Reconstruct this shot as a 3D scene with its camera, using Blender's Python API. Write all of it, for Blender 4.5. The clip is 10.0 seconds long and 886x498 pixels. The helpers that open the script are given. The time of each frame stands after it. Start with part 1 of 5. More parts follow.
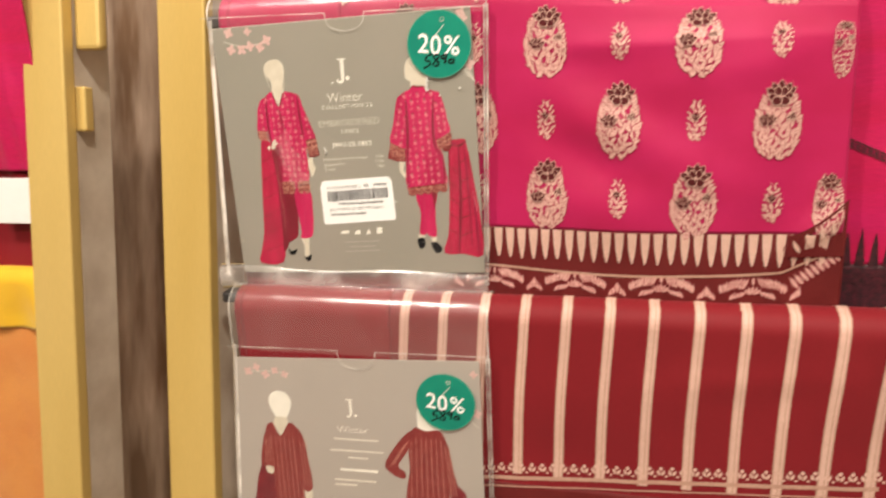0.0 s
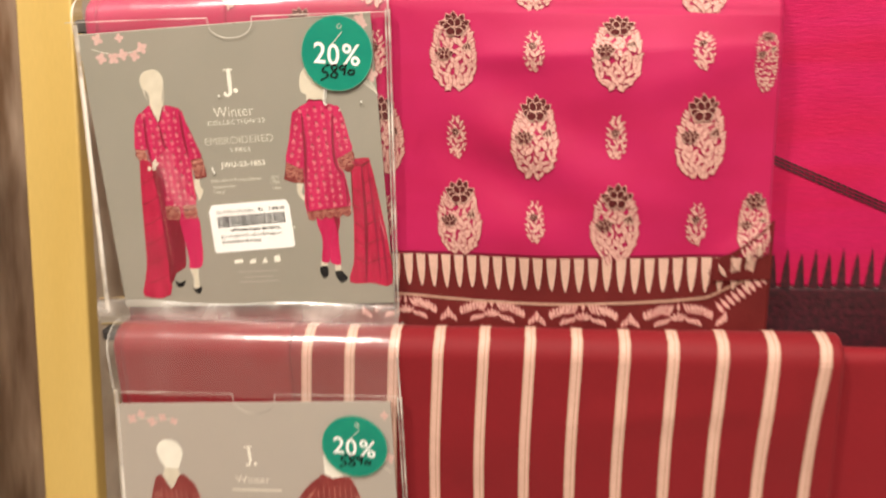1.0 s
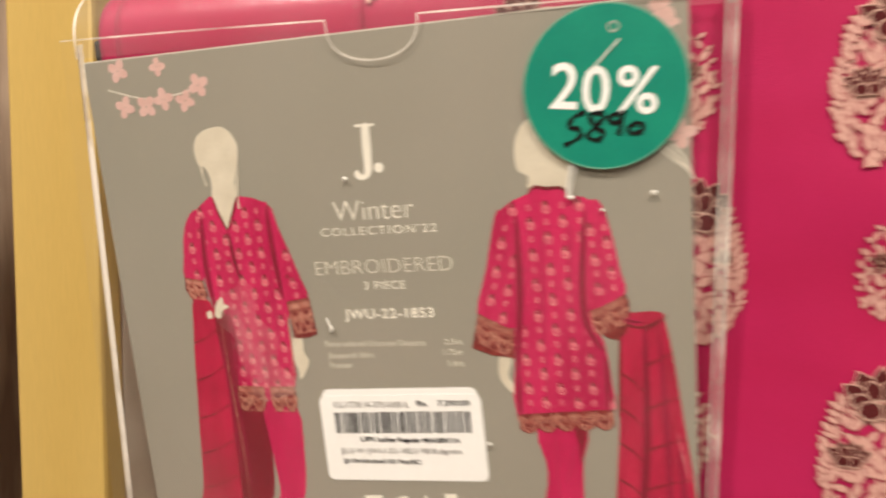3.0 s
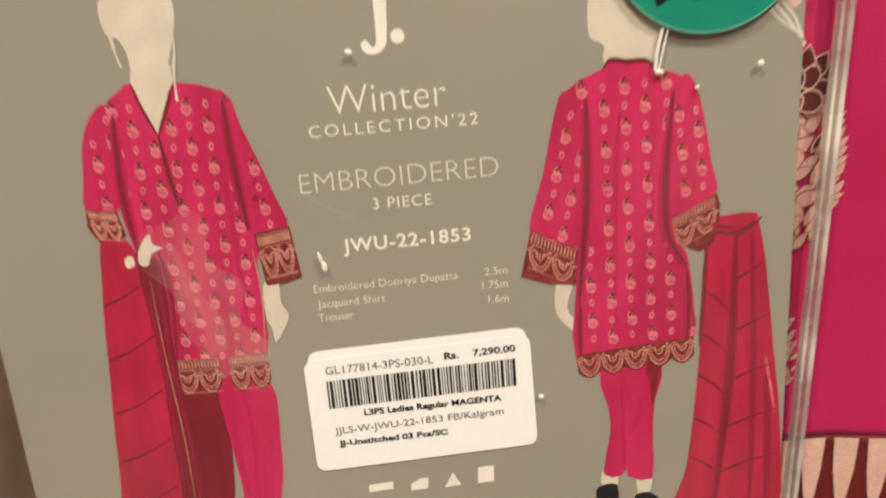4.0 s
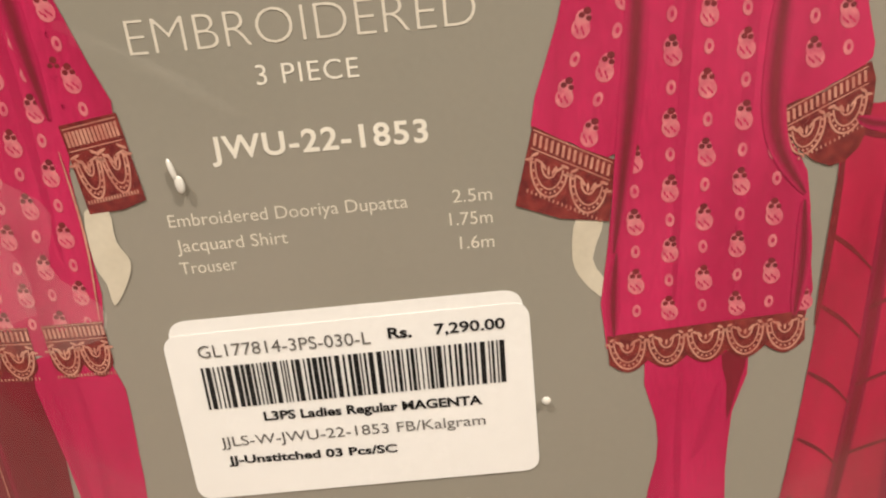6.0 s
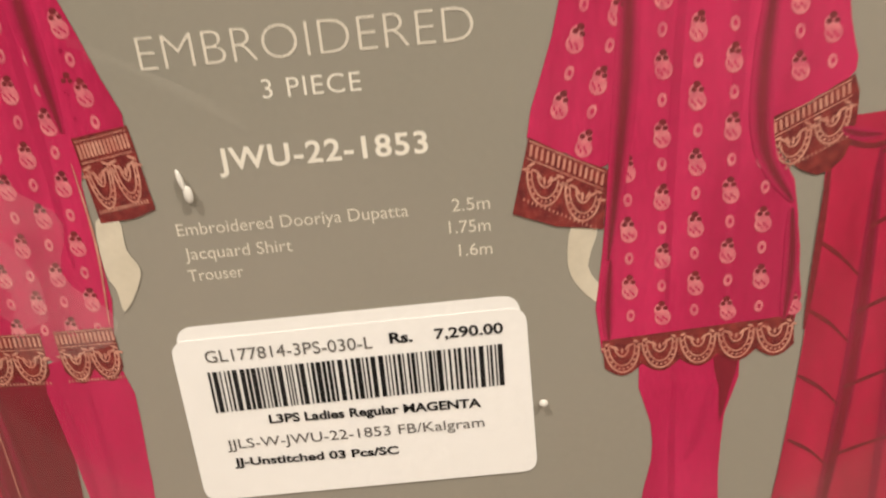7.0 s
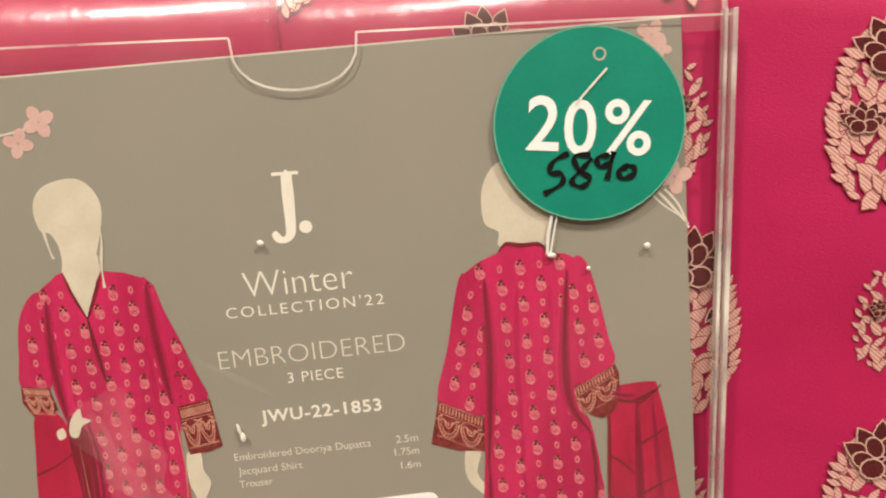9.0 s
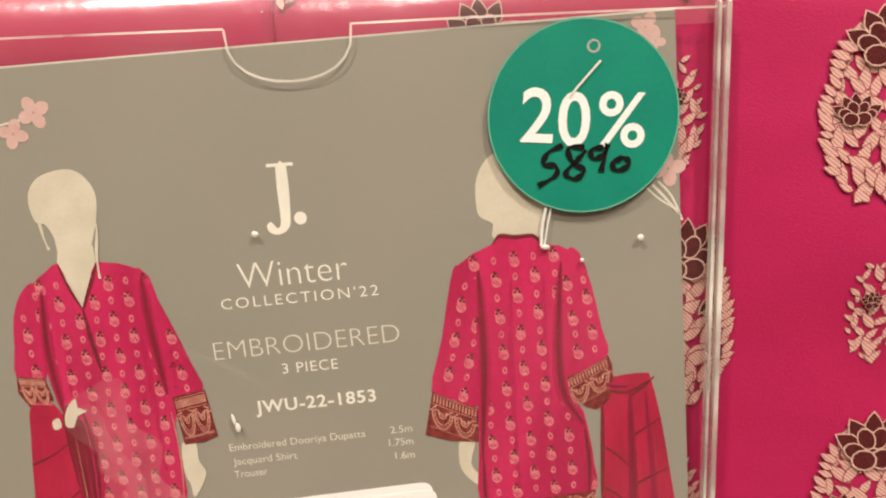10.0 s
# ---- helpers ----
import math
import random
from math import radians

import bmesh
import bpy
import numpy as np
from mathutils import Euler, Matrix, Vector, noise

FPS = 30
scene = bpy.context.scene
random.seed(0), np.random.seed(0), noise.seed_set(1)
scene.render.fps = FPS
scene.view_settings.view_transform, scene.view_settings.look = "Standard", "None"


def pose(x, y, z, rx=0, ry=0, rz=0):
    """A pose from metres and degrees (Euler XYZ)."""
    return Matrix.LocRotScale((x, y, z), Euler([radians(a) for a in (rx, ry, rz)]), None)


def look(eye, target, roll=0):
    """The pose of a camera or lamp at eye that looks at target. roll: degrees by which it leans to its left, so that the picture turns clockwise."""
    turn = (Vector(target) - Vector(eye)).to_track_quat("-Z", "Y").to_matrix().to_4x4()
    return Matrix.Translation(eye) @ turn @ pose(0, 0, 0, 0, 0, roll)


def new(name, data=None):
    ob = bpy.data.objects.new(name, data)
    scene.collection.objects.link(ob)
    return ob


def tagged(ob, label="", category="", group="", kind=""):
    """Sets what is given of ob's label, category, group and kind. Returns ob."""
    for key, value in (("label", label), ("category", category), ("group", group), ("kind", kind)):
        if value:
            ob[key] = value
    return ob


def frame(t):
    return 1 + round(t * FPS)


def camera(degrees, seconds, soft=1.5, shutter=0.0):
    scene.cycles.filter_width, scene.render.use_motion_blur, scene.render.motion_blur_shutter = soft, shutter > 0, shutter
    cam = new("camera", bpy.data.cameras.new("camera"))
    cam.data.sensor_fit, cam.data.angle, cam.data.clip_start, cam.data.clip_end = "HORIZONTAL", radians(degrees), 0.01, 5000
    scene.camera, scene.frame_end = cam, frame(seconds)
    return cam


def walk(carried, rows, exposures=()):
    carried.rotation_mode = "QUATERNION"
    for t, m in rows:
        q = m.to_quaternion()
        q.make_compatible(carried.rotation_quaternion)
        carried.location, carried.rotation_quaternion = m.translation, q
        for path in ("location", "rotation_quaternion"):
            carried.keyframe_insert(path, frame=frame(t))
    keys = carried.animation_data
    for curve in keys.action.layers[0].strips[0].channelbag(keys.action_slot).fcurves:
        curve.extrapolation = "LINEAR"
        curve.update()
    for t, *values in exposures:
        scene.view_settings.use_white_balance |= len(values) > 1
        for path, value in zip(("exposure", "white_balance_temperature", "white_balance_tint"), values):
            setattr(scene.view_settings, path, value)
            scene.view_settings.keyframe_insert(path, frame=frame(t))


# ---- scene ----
# Eye in metres; yaw (to the left), pitch (up), roll in degrees.
cam = camera(61.0, 10.0, soft=2.1, shutter=0.5)
ROWS = [
    (0.0, 0.2239, -0.5710, 1.4137, 14.39, -6.48, 0.76),
    (0.3, 0.2252, -0.5733, 1.4191, 12.01, -5.53, 0.92),
    (0.5, 0.2301, -0.5714, 1.4214, 10.39, -5.59, 0.43),
    (0.8, 0.2294, -0.5495, 1.4280, 8.95, -7.14, -0.32),
    (1.0, 0.2252, -0.5166, 1.4291, 8.67, -6.51, 0.13),
    (1.5, 0.1970, -0.4020, 1.4589, 10.20, -2.84, -1.08),
    (2.0, 0.1791, -0.3162, 1.4799, 12.24, -1.52, -0.78),
    (2.3, 0.1513, -0.2966, 1.4907, 9.85, -6.04, -0.27),
    (2.5, 0.1553, -0.2738, 1.4794, 15.99, -4.91, -1.04),
    (2.7, 0.1194, -0.2685, 1.4789, 14.55, -5.36, -0.38),
    (3.0, 0.0925, -0.2490, 1.4674, 16.09, -3.50, 0.07),
    (3.2, 0.0574, -0.2408, 1.4752, 9.96, -5.19, -1.30),
    (4.3, 0.0031, -0.1778, 1.4417, -1.90, -7.33, -1.62),
    (4.5, 0.0091, -0.1654, 1.4421, -0.46, -9.06, -1.96),
    (5.0, 0.0142, -0.1382, 1.4384, -0.05, -10.50, -1.65),
    (5.5, 0.0187, -0.1207, 1.4377, 0.66, -11.58, -1.49),
    (5.7, 0.0217, -0.1157, 1.4371, 1.33, -12.43, -1.35),
    (6.8, 0.0227, -0.1155, 1.4358, 1.64, -12.25, -1.15),
    (7.0, 0.0226, -0.1194, 1.4374, 1.56, -11.97, -1.37),
    (7.5, 0.0245, -0.1376, 1.4515, 0.60, -9.31, -1.72),
    (8.0, 0.0302, -0.1669, 1.4646, 2.23, -4.56, -1.92),
    (8.5, 0.0329, -0.1908, 1.4730, 1.21, -2.35, -2.04),
    (9.0, 0.0362, -0.2078, 1.4774, -0.02, -1.54, -2.39),
    (9.5, 0.0381, -0.2091, 1.4752, -0.22, -1.76, -2.56),
    (10.0, 0.0374, -0.2085, 1.4765, -0.09, -1.94, -2.26),
]


def eye_pose(x, y, z, yaw, pitch, roll):
    a, b = radians(yaw), radians(pitch)
    ahead = Vector((-math.sin(a) * math.cos(b), math.cos(a) * math.cos(b), math.sin(b)))
    return look((x, y, z), Vector((x, y, z)) + ahead, roll)


walk(cam, [(t, eye_pose(*row)) for t, *row in ROWS], [(0.0, 0.29), (0.5, 0.30), (1.0, 0.35), (1.5, 0.38), (2.0, 0.10), (2.5, 0.06), (4.5, -0.03), (5.5, -0.06), (7.0, -0.10), (8.0, -0.02), (9.0, 0.0), (10.0, 0.02)])

# ---- world and lamps: a shop interior lit by warm ceiling lamps, with an added frontal fill ----
world = bpy.data.worlds.new("shop_air")
scene.world = world
world.use_nodes = True
world.node_tree.nodes["Background"].inputs[0].default_value = (1.0, 0.93, 0.84, 1)
world.node_tree.nodes["Background"].inputs[1].default_value = 0.02


def ceiling_or_fill_lamp(name, x, y, z, size, watts, target, colour=(1.0, 0.90, 0.785)):
    data = bpy.data.lights.new(name, "AREA")
    data.shape, data.size, data.energy, data.color = "DISK", size, watts, colour
    ob = new(name, data)
    ob.matrix_world = look((x, y, z), target)
    return ob


ceiling_or_fill_lamp("ceiling_or_fill_lamp", -0.66, -1.25, 2.90, 0.22, 23, (0.05, 0.0, 1.4))
ceiling_or_fill_lamp("ceiling_or_fill_lamp", 0.75, -1.35, 2.90, 0.30, 28, (0.05, 0.0, 1.4))
# Unseen frontal fill, added to brighten the packs from behind the camera.
ceiling_or_fill_lamp("ceiling_or_fill_lamp", 0.1, -2.6, 2.90, 0.60, 46, (0.05, 0.0, 1.3))


# ---- materials ----
def material(name, colour, rough=0.6, metal=0.0, alt=None, scale=60.0, mix=0.5, bump=0.0, bump_scale=900.0,
             stretch=(1, 1, 1), sheen=0.0, spec=0.5, grain=0.0, coat=0.0, rand=0.0):
    """Base colour that drifts to alt by a soft noise, with a fine grain and relief."""
    m = bpy.data.materials.new(name)
    m.use_nodes = True
    n, l = m.node_tree.nodes, m.node_tree.links
    b = n["Principled BSDF"]
    b.inputs["Roughness"].default_value = rough
    b.inputs["Metallic"].default_value = metal
    b.inputs["Specular IOR Level"].default_value = spec
    b.inputs["Sheen Weight"].default_value = sheen
    b.inputs["Coat Weight"].default_value = coat
    tc, mp = n.new("ShaderNodeTexCoord"), n.new("ShaderNodeMapping")
    mp.inputs["Scale"].default_value = stretch
    l.new(tc.outputs["Object"], mp.inputs["Vector"])
    big = n.new("ShaderNodeTexNoise")
    big.inputs["Scale"].default_value, big.inputs["Detail"].default_value = scale, 4
    l.new(mp.outputs[0], big.inputs["Vector"])
    ramp = n.new("ShaderNodeMapRange")
    ramp.inputs["From Min"].default_value, ramp.inputs["From Max"].default_value = 0.35, 0.65
    ramp.inputs["To Max"].default_value = mix
    l.new(big.outputs["Fac"], ramp.inputs["Value"])
    mx = n.new("ShaderNodeMix")
    mx.data_type = "RGBA"
    mx.inputs["A"].default_value = (*colour, 1)
    mx.inputs["B"].default_value = (*(alt or [c * 0.8 for c in colour]), 1)
    l.new(ramp.outputs[0], mx.inputs["Factor"])
    last = mx.outputs["Result"]
    fine = n.new("ShaderNodeTexNoise")
    fine.inputs["Scale"].default_value, fine.inputs["Detail"].default_value = bump_scale, 3
    l.new(mp.outputs[0], fine.inputs["Vector"])
    if grain:
        hsv, mr = n.new("ShaderNodeHueSaturation"), n.new("ShaderNodeMapRange")
        mr.inputs["From Min"].default_value, mr.inputs["From Max"].default_value = 0.3, 0.7
        mr.inputs["To Min"].default_value, mr.inputs["To Max"].default_value = 1 - grain, 1 + grain
        l.new(fine.outputs["Fac"], mr.inputs["Value"])
        l.new(mr.outputs[0], hsv.inputs["Value"])
        l.new(last, hsv.inputs["Color"])
        last = hsv.outputs["Color"]
    if rand:
        info, hs, mr = n.new("ShaderNodeObjectInfo"), n.new("ShaderNodeHueSaturation"), n.new("ShaderNodeMapRange")
        mr.inputs["To Min"].default_value, mr.inputs["To Max"].default_value = 1 - rand, 1 + rand
        l.new(info.outputs["Random"], mr.inputs["Value"])
        l.new(mr.outputs[0], hs.inputs["Value"])
        l.new(last, hs.inputs["Color"])
        last = hs.outputs["Color"]
    l.new(last, b.inputs["Base Color"])
    if bump:
        bm_ = n.new("ShaderNodeBump")
        bm_.inputs["Strength"].default_value, bm_.inputs["Distance"].default_value = bump, 0.0006
        l.new(fine.outputs["Fac"], bm_.inputs["Height"])
        l.new(bm_.outputs[0], b.inputs["Normal"])
    return m


def striped(name, pale, deep, scale, share=0.5, rough=0.6):
    """Fine diagonal woven hatch of two yarns."""
    m = bpy.data.materials.new(name)
    m.use_nodes = True
    n, l = m.node_tree.nodes, m.node_tree.links
    b = n["Principled BSDF"]
    b.inputs["Roughness"].default_value, b.inputs["Sheen Weight"].default_value = rough, 0.15
    tc, wave = n.new("ShaderNodeTexCoord"), n.new("ShaderNodeTexWave")
    wave.bands_direction = "DIAGONAL"
    wave.inputs["Scale"].default_value, wave.inputs["Distortion"].default_value = scale, 0.8
    wave.inputs["Detail"].default_value = 1
    l.new(tc.outputs["Object"], wave.inputs["Vector"])
    ramp = n.new("ShaderNodeMapRange")
    ramp.inputs["From Min"].default_value, ramp.inputs["From Max"].default_value = share - 0.2, share + 0.2
    l.new(wave.outputs["Fac"], ramp.inputs["Value"])
    mx = n.new("ShaderNodeMix")
    mx.data_type = "RGBA"
    mx.inputs["A"].default_value, mx.inputs["B"].default_value = (*deep, 1), (*pale, 1)
    l.new(ramp.outputs[0], mx.inputs["Factor"])
    l.new(mx.outputs["Result"], b.inputs["Base Color"])
    return m


def film_material(name, milk, rough, gloss=0.6, tint=(0.95, 0.93, 0.9), cloud=(0.5, 2.6)):
    """Clear soft plastic film: see-through, glossy by Fresnel, faintly milky with scuffs."""
    m = bpy.data.materials.new(name)
    m.use_nodes = True
    n, l = m.node_tree.nodes, m.node_tree.links
    n.remove(n["Principled BSDF"])
    out = n["Material Output"]
    clear, shine, haze = n.new("ShaderNodeBsdfTransparent"), n.new("ShaderNodeBsdfGlossy"), n.new("ShaderNodeBsdfDiffuse")
    haze.inputs["Color"].default_value = (*tint, 1)
    shine.inputs["Roughness"].default_value = rough
    tc, big = n.new("ShaderNodeTexCoord"), n.new("ShaderNodeTexNoise")
    big.inputs["Scale"].default_value, big.inputs["Detail"].default_value = 22, 5
    l.new(tc.outputs["Object"], big.inputs["Vector"])
    ramp = n.new("ShaderNodeMapRange")
    ramp.inputs["From Min"].default_value, ramp.inputs["From Max"].default_value = 0.40, 0.72
    ramp.inputs["To Min"].default_value, ramp.inputs["To Max"].default_value = milk * cloud[0], milk * cloud[1]
    l.new(big.outputs["Fac"], ramp.inputs["Value"])
    bump = n.new("ShaderNodeBump")
    bump.inputs["Strength"].default_value, bump.inputs["Distance"].default_value = 0.35, 0.004
    l.new(big.outputs["Fac"], bump.inputs["Height"])
    l.new(bump.outputs[0], shine.inputs["Normal"])
    first, second = n.new("ShaderNodeMixShader"), n.new("ShaderNodeMixShader")
    l.new(ramp.outputs[0], first.inputs[0])
    l.new(clear.outputs[0], first.inputs[1])
    l.new(haze.outputs[0], first.inputs[2])
    fres, mul = n.new("ShaderNodeFresnel"), n.new("ShaderNodeMath")
    fres.inputs["IOR"].default_value = 1.45
    mul.operation = "MULTIPLY"
    mul.inputs[1].default_value = gloss
    l.new(fres.outputs[0], mul.inputs[0])
    l.new(mul.outputs[0], second.inputs[0])
    l.new(first.outputs[0], second.inputs[1])
    l.new(shine.outputs[0], second.inputs[2])
    l.new(second.outputs[0], out.inputs["Surface"])
    return m


PINK = material("magenta_silk", (0.45, 0.010, 0.090), 0.55, alt=(0.40, 0.006, 0.064), scale=9, mix=0.8, bump=0.25, bump_scale=1400, sheen=0.08, grain=0.05, stretch=(1, 1, 2.5), spec=0.26)
MAGENTA = material("magenta_slub", (0.47, 0.008, 0.088), 0.6, alt=(0.45, 0.006, 0.055), scale=14, mix=0.8, bump=0.5, bump_scale=420, sheen=0.06, grain=0.10, stretch=(0.35, 1, 3), spec=0.2)
MAROON = material("maroon_weave", (0.195, 0.009, 0.014), 0.6, alt=(0.22, 0.010, 0.016), scale=12, bump=0.3, bump_scale=1300, sheen=0.06, grain=0.08, spec=0.2)
WINE = material("wine_border", (0.115, 0.012, 0.012), 0.62, alt=(0.155, 0.018, 0.017), scale=40, bump=0.3, bump_scale=1100, grain=0.12, spec=0.2)
RED = material("red_cotton", (0.235, 0.010, 0.017), 0.62, alt=(0.20, 0.008, 0.014), scale=10, bump=0.3, bump_scale=1200, sheen=0.06, grain=0.07, spec=0.2)
RUST = material("rust_silk", (0.37, 0.045, 0.010), 0.52, alt=(0.20, 0.014, 0.005), scale=16, mix=0.9, bump=0.06, bump_scale=1100, spec=0.22, sheen=0.1, grain=0.06)
YELLOW = material("yellow_cotton", (0.80, 0.50, 0.012), 0.62, alt=(0.74, 0.38, 0.010), scale=18, bump=0.3, sheen=0.2, grain=0.06)
ORANGE = material("orange_cotton", (0.68, 0.27, 0.055), 0.62, alt=(0.60, 0.19, 0.035), scale=25, bump=0.4, sheen=0.2, grain=0.08)
ROSE = material("dusky_rose_yarn", (0.21, 0.030, 0.038), 0.7, spec=0.2, alt=(0.34, 0.06, 0.075), scale=260, mix=0.9, bump=0.4, bump_scale=1500, grain=0.15)
CREAM = material("cream_yarn", (0.66, 0.42, 0.34), 0.55, alt=(0.58, 0.36, 0.28), scale=160, bump=0.5, bump_scale=1600, grain=0.14, sheen=0.15)
HATCH = striped("cream_hatch_yarn", (0.70, 0.43, 0.36), (0.50, 0.22, 0.20), 520, 0.42)
PETAL = material("dark_petal_yarn", (0.077, 0.011, 0.012), 0.8, spec=0.15, alt=(0.112, 0.019, 0.019), scale=300, bump=0.4, bump_scale=1500, grain=0.2)
LACE = material("dark_lace_yarn", (0.020, 0.002, 0.005), 0.6, alt=(0.070, 0.004, 0.013), scale=260, mix=0.9, bump=0.6, bump_scale=900, grain=0.2)
BOARD = material("grey_card", (0.280, 0.264, 0.217), 0.42, alt=(0.318, 0.282, 0.237), scale=9, bump=0.05, grain=0.02, spec=0.35)
BOARD_WARM = material("warm_grey_card", (0.40, 0.355, 0.31), 0.42, alt=(0.43, 0.375, 0.325), scale=14, grain=0.02, spec=0.35)
NAVY = material("charcoal_card", (0.085, 0.075, 0.074), 0.42, alt=(0.10, 0.088, 0.085), scale=14, grain=0.03, spec=0.35)
EDGE = material("card_edge", (0.62, 0.58, 0.50), 0.6, grain=0.05)
INK = material("white_ink", (0.84, 0.80, 0.70), 0.5, grain=0.03)
INK_SOFT = material("pale_ink", (0.72, 0.67, 0.57), 0.5, grain=0.04)
BLACK = material("black_ink", (0.010, 0.009, 0.009), 0.8, spec=0.1, grain=0.1)
GREYINK = material("grey_ink", (0.13, 0.12, 0.11), 0.5, grain=0.1)
PAPER = material("white_paper", (0.89, 0.88, 0.86), 0.55, alt=(0.86, 0.85, 0.82), scale=60, grain=0.02)
GREEN = material("green_gloss_card", (0.004, 0.215, 0.150), 0.45, alt=(0.006, 0.250, 0.165), scale=60, mix=0.9, grain=0.04, spec=0.3, coat=0.1)
SKIN = material("cream_print", (0.66, 0.60, 0.48), 0.45, alt=(0.55, 0.49, 0.38), scale=90, mix=0.7, grain=0.03)
P_PINK = material("printed_magenta", (0.56, 0.024, 0.106), 0.55, spec=0.2, alt=(0.40, 0.013, 0.068), scale=30, mix=0.95, grain=0.09, bump_scale=700, stretch=(2.6, 1, 0.55))
P_DARK = material("printed_wine", (0.20, 0.016, 0.022), 0.45, alt=(0.14, 0.012, 0.020), scale=90, mix=0.8, grain=0.15, bump_scale=700)
P_SCARF = material("printed_scarf", (0.47, 0.011, 0.058), 0.5, alt=(0.30, 0.007, 0.034), scale=60, mix=0.85, grain=0.08, bump_scale=600, stretch=(2.5, 1, 0.6))
P_MOTIF = material("printed_motif", (0.66, 0.21, 0.23), 0.45, alt=(0.54, 0.08, 0.14), scale=520, mix=0.9, grain=0.1)
P_GOLD = material("printed_gold", (0.60, 0.30, 0.22), 0.45, alt=(0.42, 0.13, 0.10), scale=350, mix=0.8, grain=0.1)
P_MAROON = material("printed_maroon", (0.20, 0.022, 0.022), 0.45, alt=(0.26, 0.04, 0.035), scale=120, mix=0.8, grain=0.1)
P_CUFF = material("printed_cuff_weave", (0.13, 0.010, 0.012), 0.45, alt=(0.26, 0.035, 0.028), scale=620, mix=0.8, grain=0.15, bump_scale=700)
P_RUST = material("printed_rust", (0.36, 0.055, 0.022), 0.45, alt=(0.25, 0.03, 0.015), scale=70, mix=0.8, grain=0.08)
BLOSSOM = material("printed_blossom", (0.64, 0.43, 0.39), 0.45, alt=(0.54, 0.31, 0.27), scale=200, grain=0.05)
GOLD = material("brushed_gold_paint", (0.65, 0.46, 0.15), 0.42, metal=0.2, alt=(0.52, 0.34, 0.08), scale=9, mix=0.7, bump=0.08, bump_scale=600, grain=0.03, stretch=(1, 1, 0.15))
STEEL = material("pale_steel", (0.66, 0.57, 0.46), 0.5, metal=0.0, alt=(0.40, 0.31, 0.22), scale=16, mix=0.8, grain=0.05)
# The pale vertical streaks are blurred reflections put into the panel's colour.
BRONZE = material("bronze_panel_with_reflections", (0.16, 0.092, 0.052), 0.30, metal=0.1, alt=(0.64, 0.50, 0.38), scale=13, mix=0.9, bump=0.2, bump_scale=120, grain=0.04, stretch=(1.6, 1, 0.28))
# Near black that puts the shade at the rods' ends into colour.
DARK = material("rod_end_shade", (0.03, 0.026, 0.024), 0.5, grain=0.1)
PLASTER = material("warm_plaster", (0.55, 0.50, 0.43), 0.85, alt=(0.51, 0.46, 0.39), scale=2, bump=0.2, bump_scale=160, grain=0.03)
FLOORING = material("beige_floor_tile", (0.46, 0.40, 0.33), 0.35, alt=(0.40, 0.34, 0.28), scale=3, bump=0.05, bump_scale=90, grain=0.05)
FILM = film_material("clear_sleeve_film", 0.006, 0.20, 0.12, cloud=(0.2, 3.0))
FILM_MILKY = film_material("milky_sleeve_film", 0.060, 0.24, 2.6, (0.96, 0.88, 0.82), cloud=(0.8, 1.35))
CURL = film_material("curled_bottom_film", 0.24, 0.20, 2.4, (0.95, 0.88, 0.82))
GUSSET = film_material("folded_side_film", 0.68, 0.2, 0.9, (0.92, 0.86, 0.78))
SCUFF = film_material("scuffed_film", 0.045, 0.3, 0.2, (0.92, 0.88, 0.8), cloud=(0.35, 2.4))
SEAM = film_material("welded_seam_film", 0.50, 0.22, 1.0, (0.92, 0.86, 0.78))
THREAD = material("clear_nylon", (0.80, 0.78, 0.72), 0.2, grain=0.02)
GREEN_EDGE = material("green_card_edge", (0.16, 0.44, 0.32), 0.5, grain=0.05)
PALE_THREAD = material("pale_thread", (0.50, 0.30, 0.22), 0.6, alt=(0.42, 0.22, 0.16), scale=200, grain=0.12)
P_WINE = material("printed_dark_wine", (0.21, 0.008, 0.024), 0.5, alt=(0.15, 0.006, 0.016), scale=60, mix=0.85, grain=0.08, bump_scale=600, stretch=(2.5, 1, 0.5))
P_SOFT = material("printed_fold_soft", (0.46, 0.008, 0.078), 0.5, alt=(0.40, 0.006, 0.062), scale=60, mix=0.8, grain=0.06)
P_DEEP = material("printed_fold_deep", (0.27, 0.006, 0.040), 0.5, alt=(0.23, 0.005, 0.032), scale=60, mix=0.8, grain=0.06)
P_SHADE = material("printed_fold_dark", (0.36, 0.007, 0.055), 0.5, alt=(0.34, 0.006, 0.055), scale=60, mix=0.8, grain=0.06)

# ---- helpers for meshes ----
# The packs hang on horizontal rods, one above the other, and lean back at the foot, tucked behind the next rod.
# Pack frame: x along the rod, y into the wall, z up along the leaning pack; millimetres in, metres out.
LEAN = Matrix(((1.0, 0.0, -0.020, 0.0), (-0.003, 0.989, -0.148, 0.0), (0.019, 0.148, 0.989, 0.0), (0, 0, 0, 1)))
MIDDLE = Matrix.Translation((0, 0, 1.43)) @ LEAN
LOWER = MIDDLE @ Matrix.Translation((0, -0.031, 0))
UPPER = MIDDLE @ Matrix.Translation((0, 0.037, 0))


def thing(name, label, category, m=None, group="", kind=""):
    ob = new(name)
    ob.empty_display_size = 0.02
    if m is not None:
        ob.matrix_world = m
    return tagged(ob, label, category, group, kind)


def part(name, bm, mat, parent=None, label="", smooth=False):
    me = bpy.data.meshes.new(name)
    bm.to_mesh(me)
    bm.free()
    for p in me.polygons:
        p.use_smooth = smooth
    me.materials.append(mat)
    ob = new(name, me)
    ob.parent = parent
    return tagged(ob, label) if label else ob


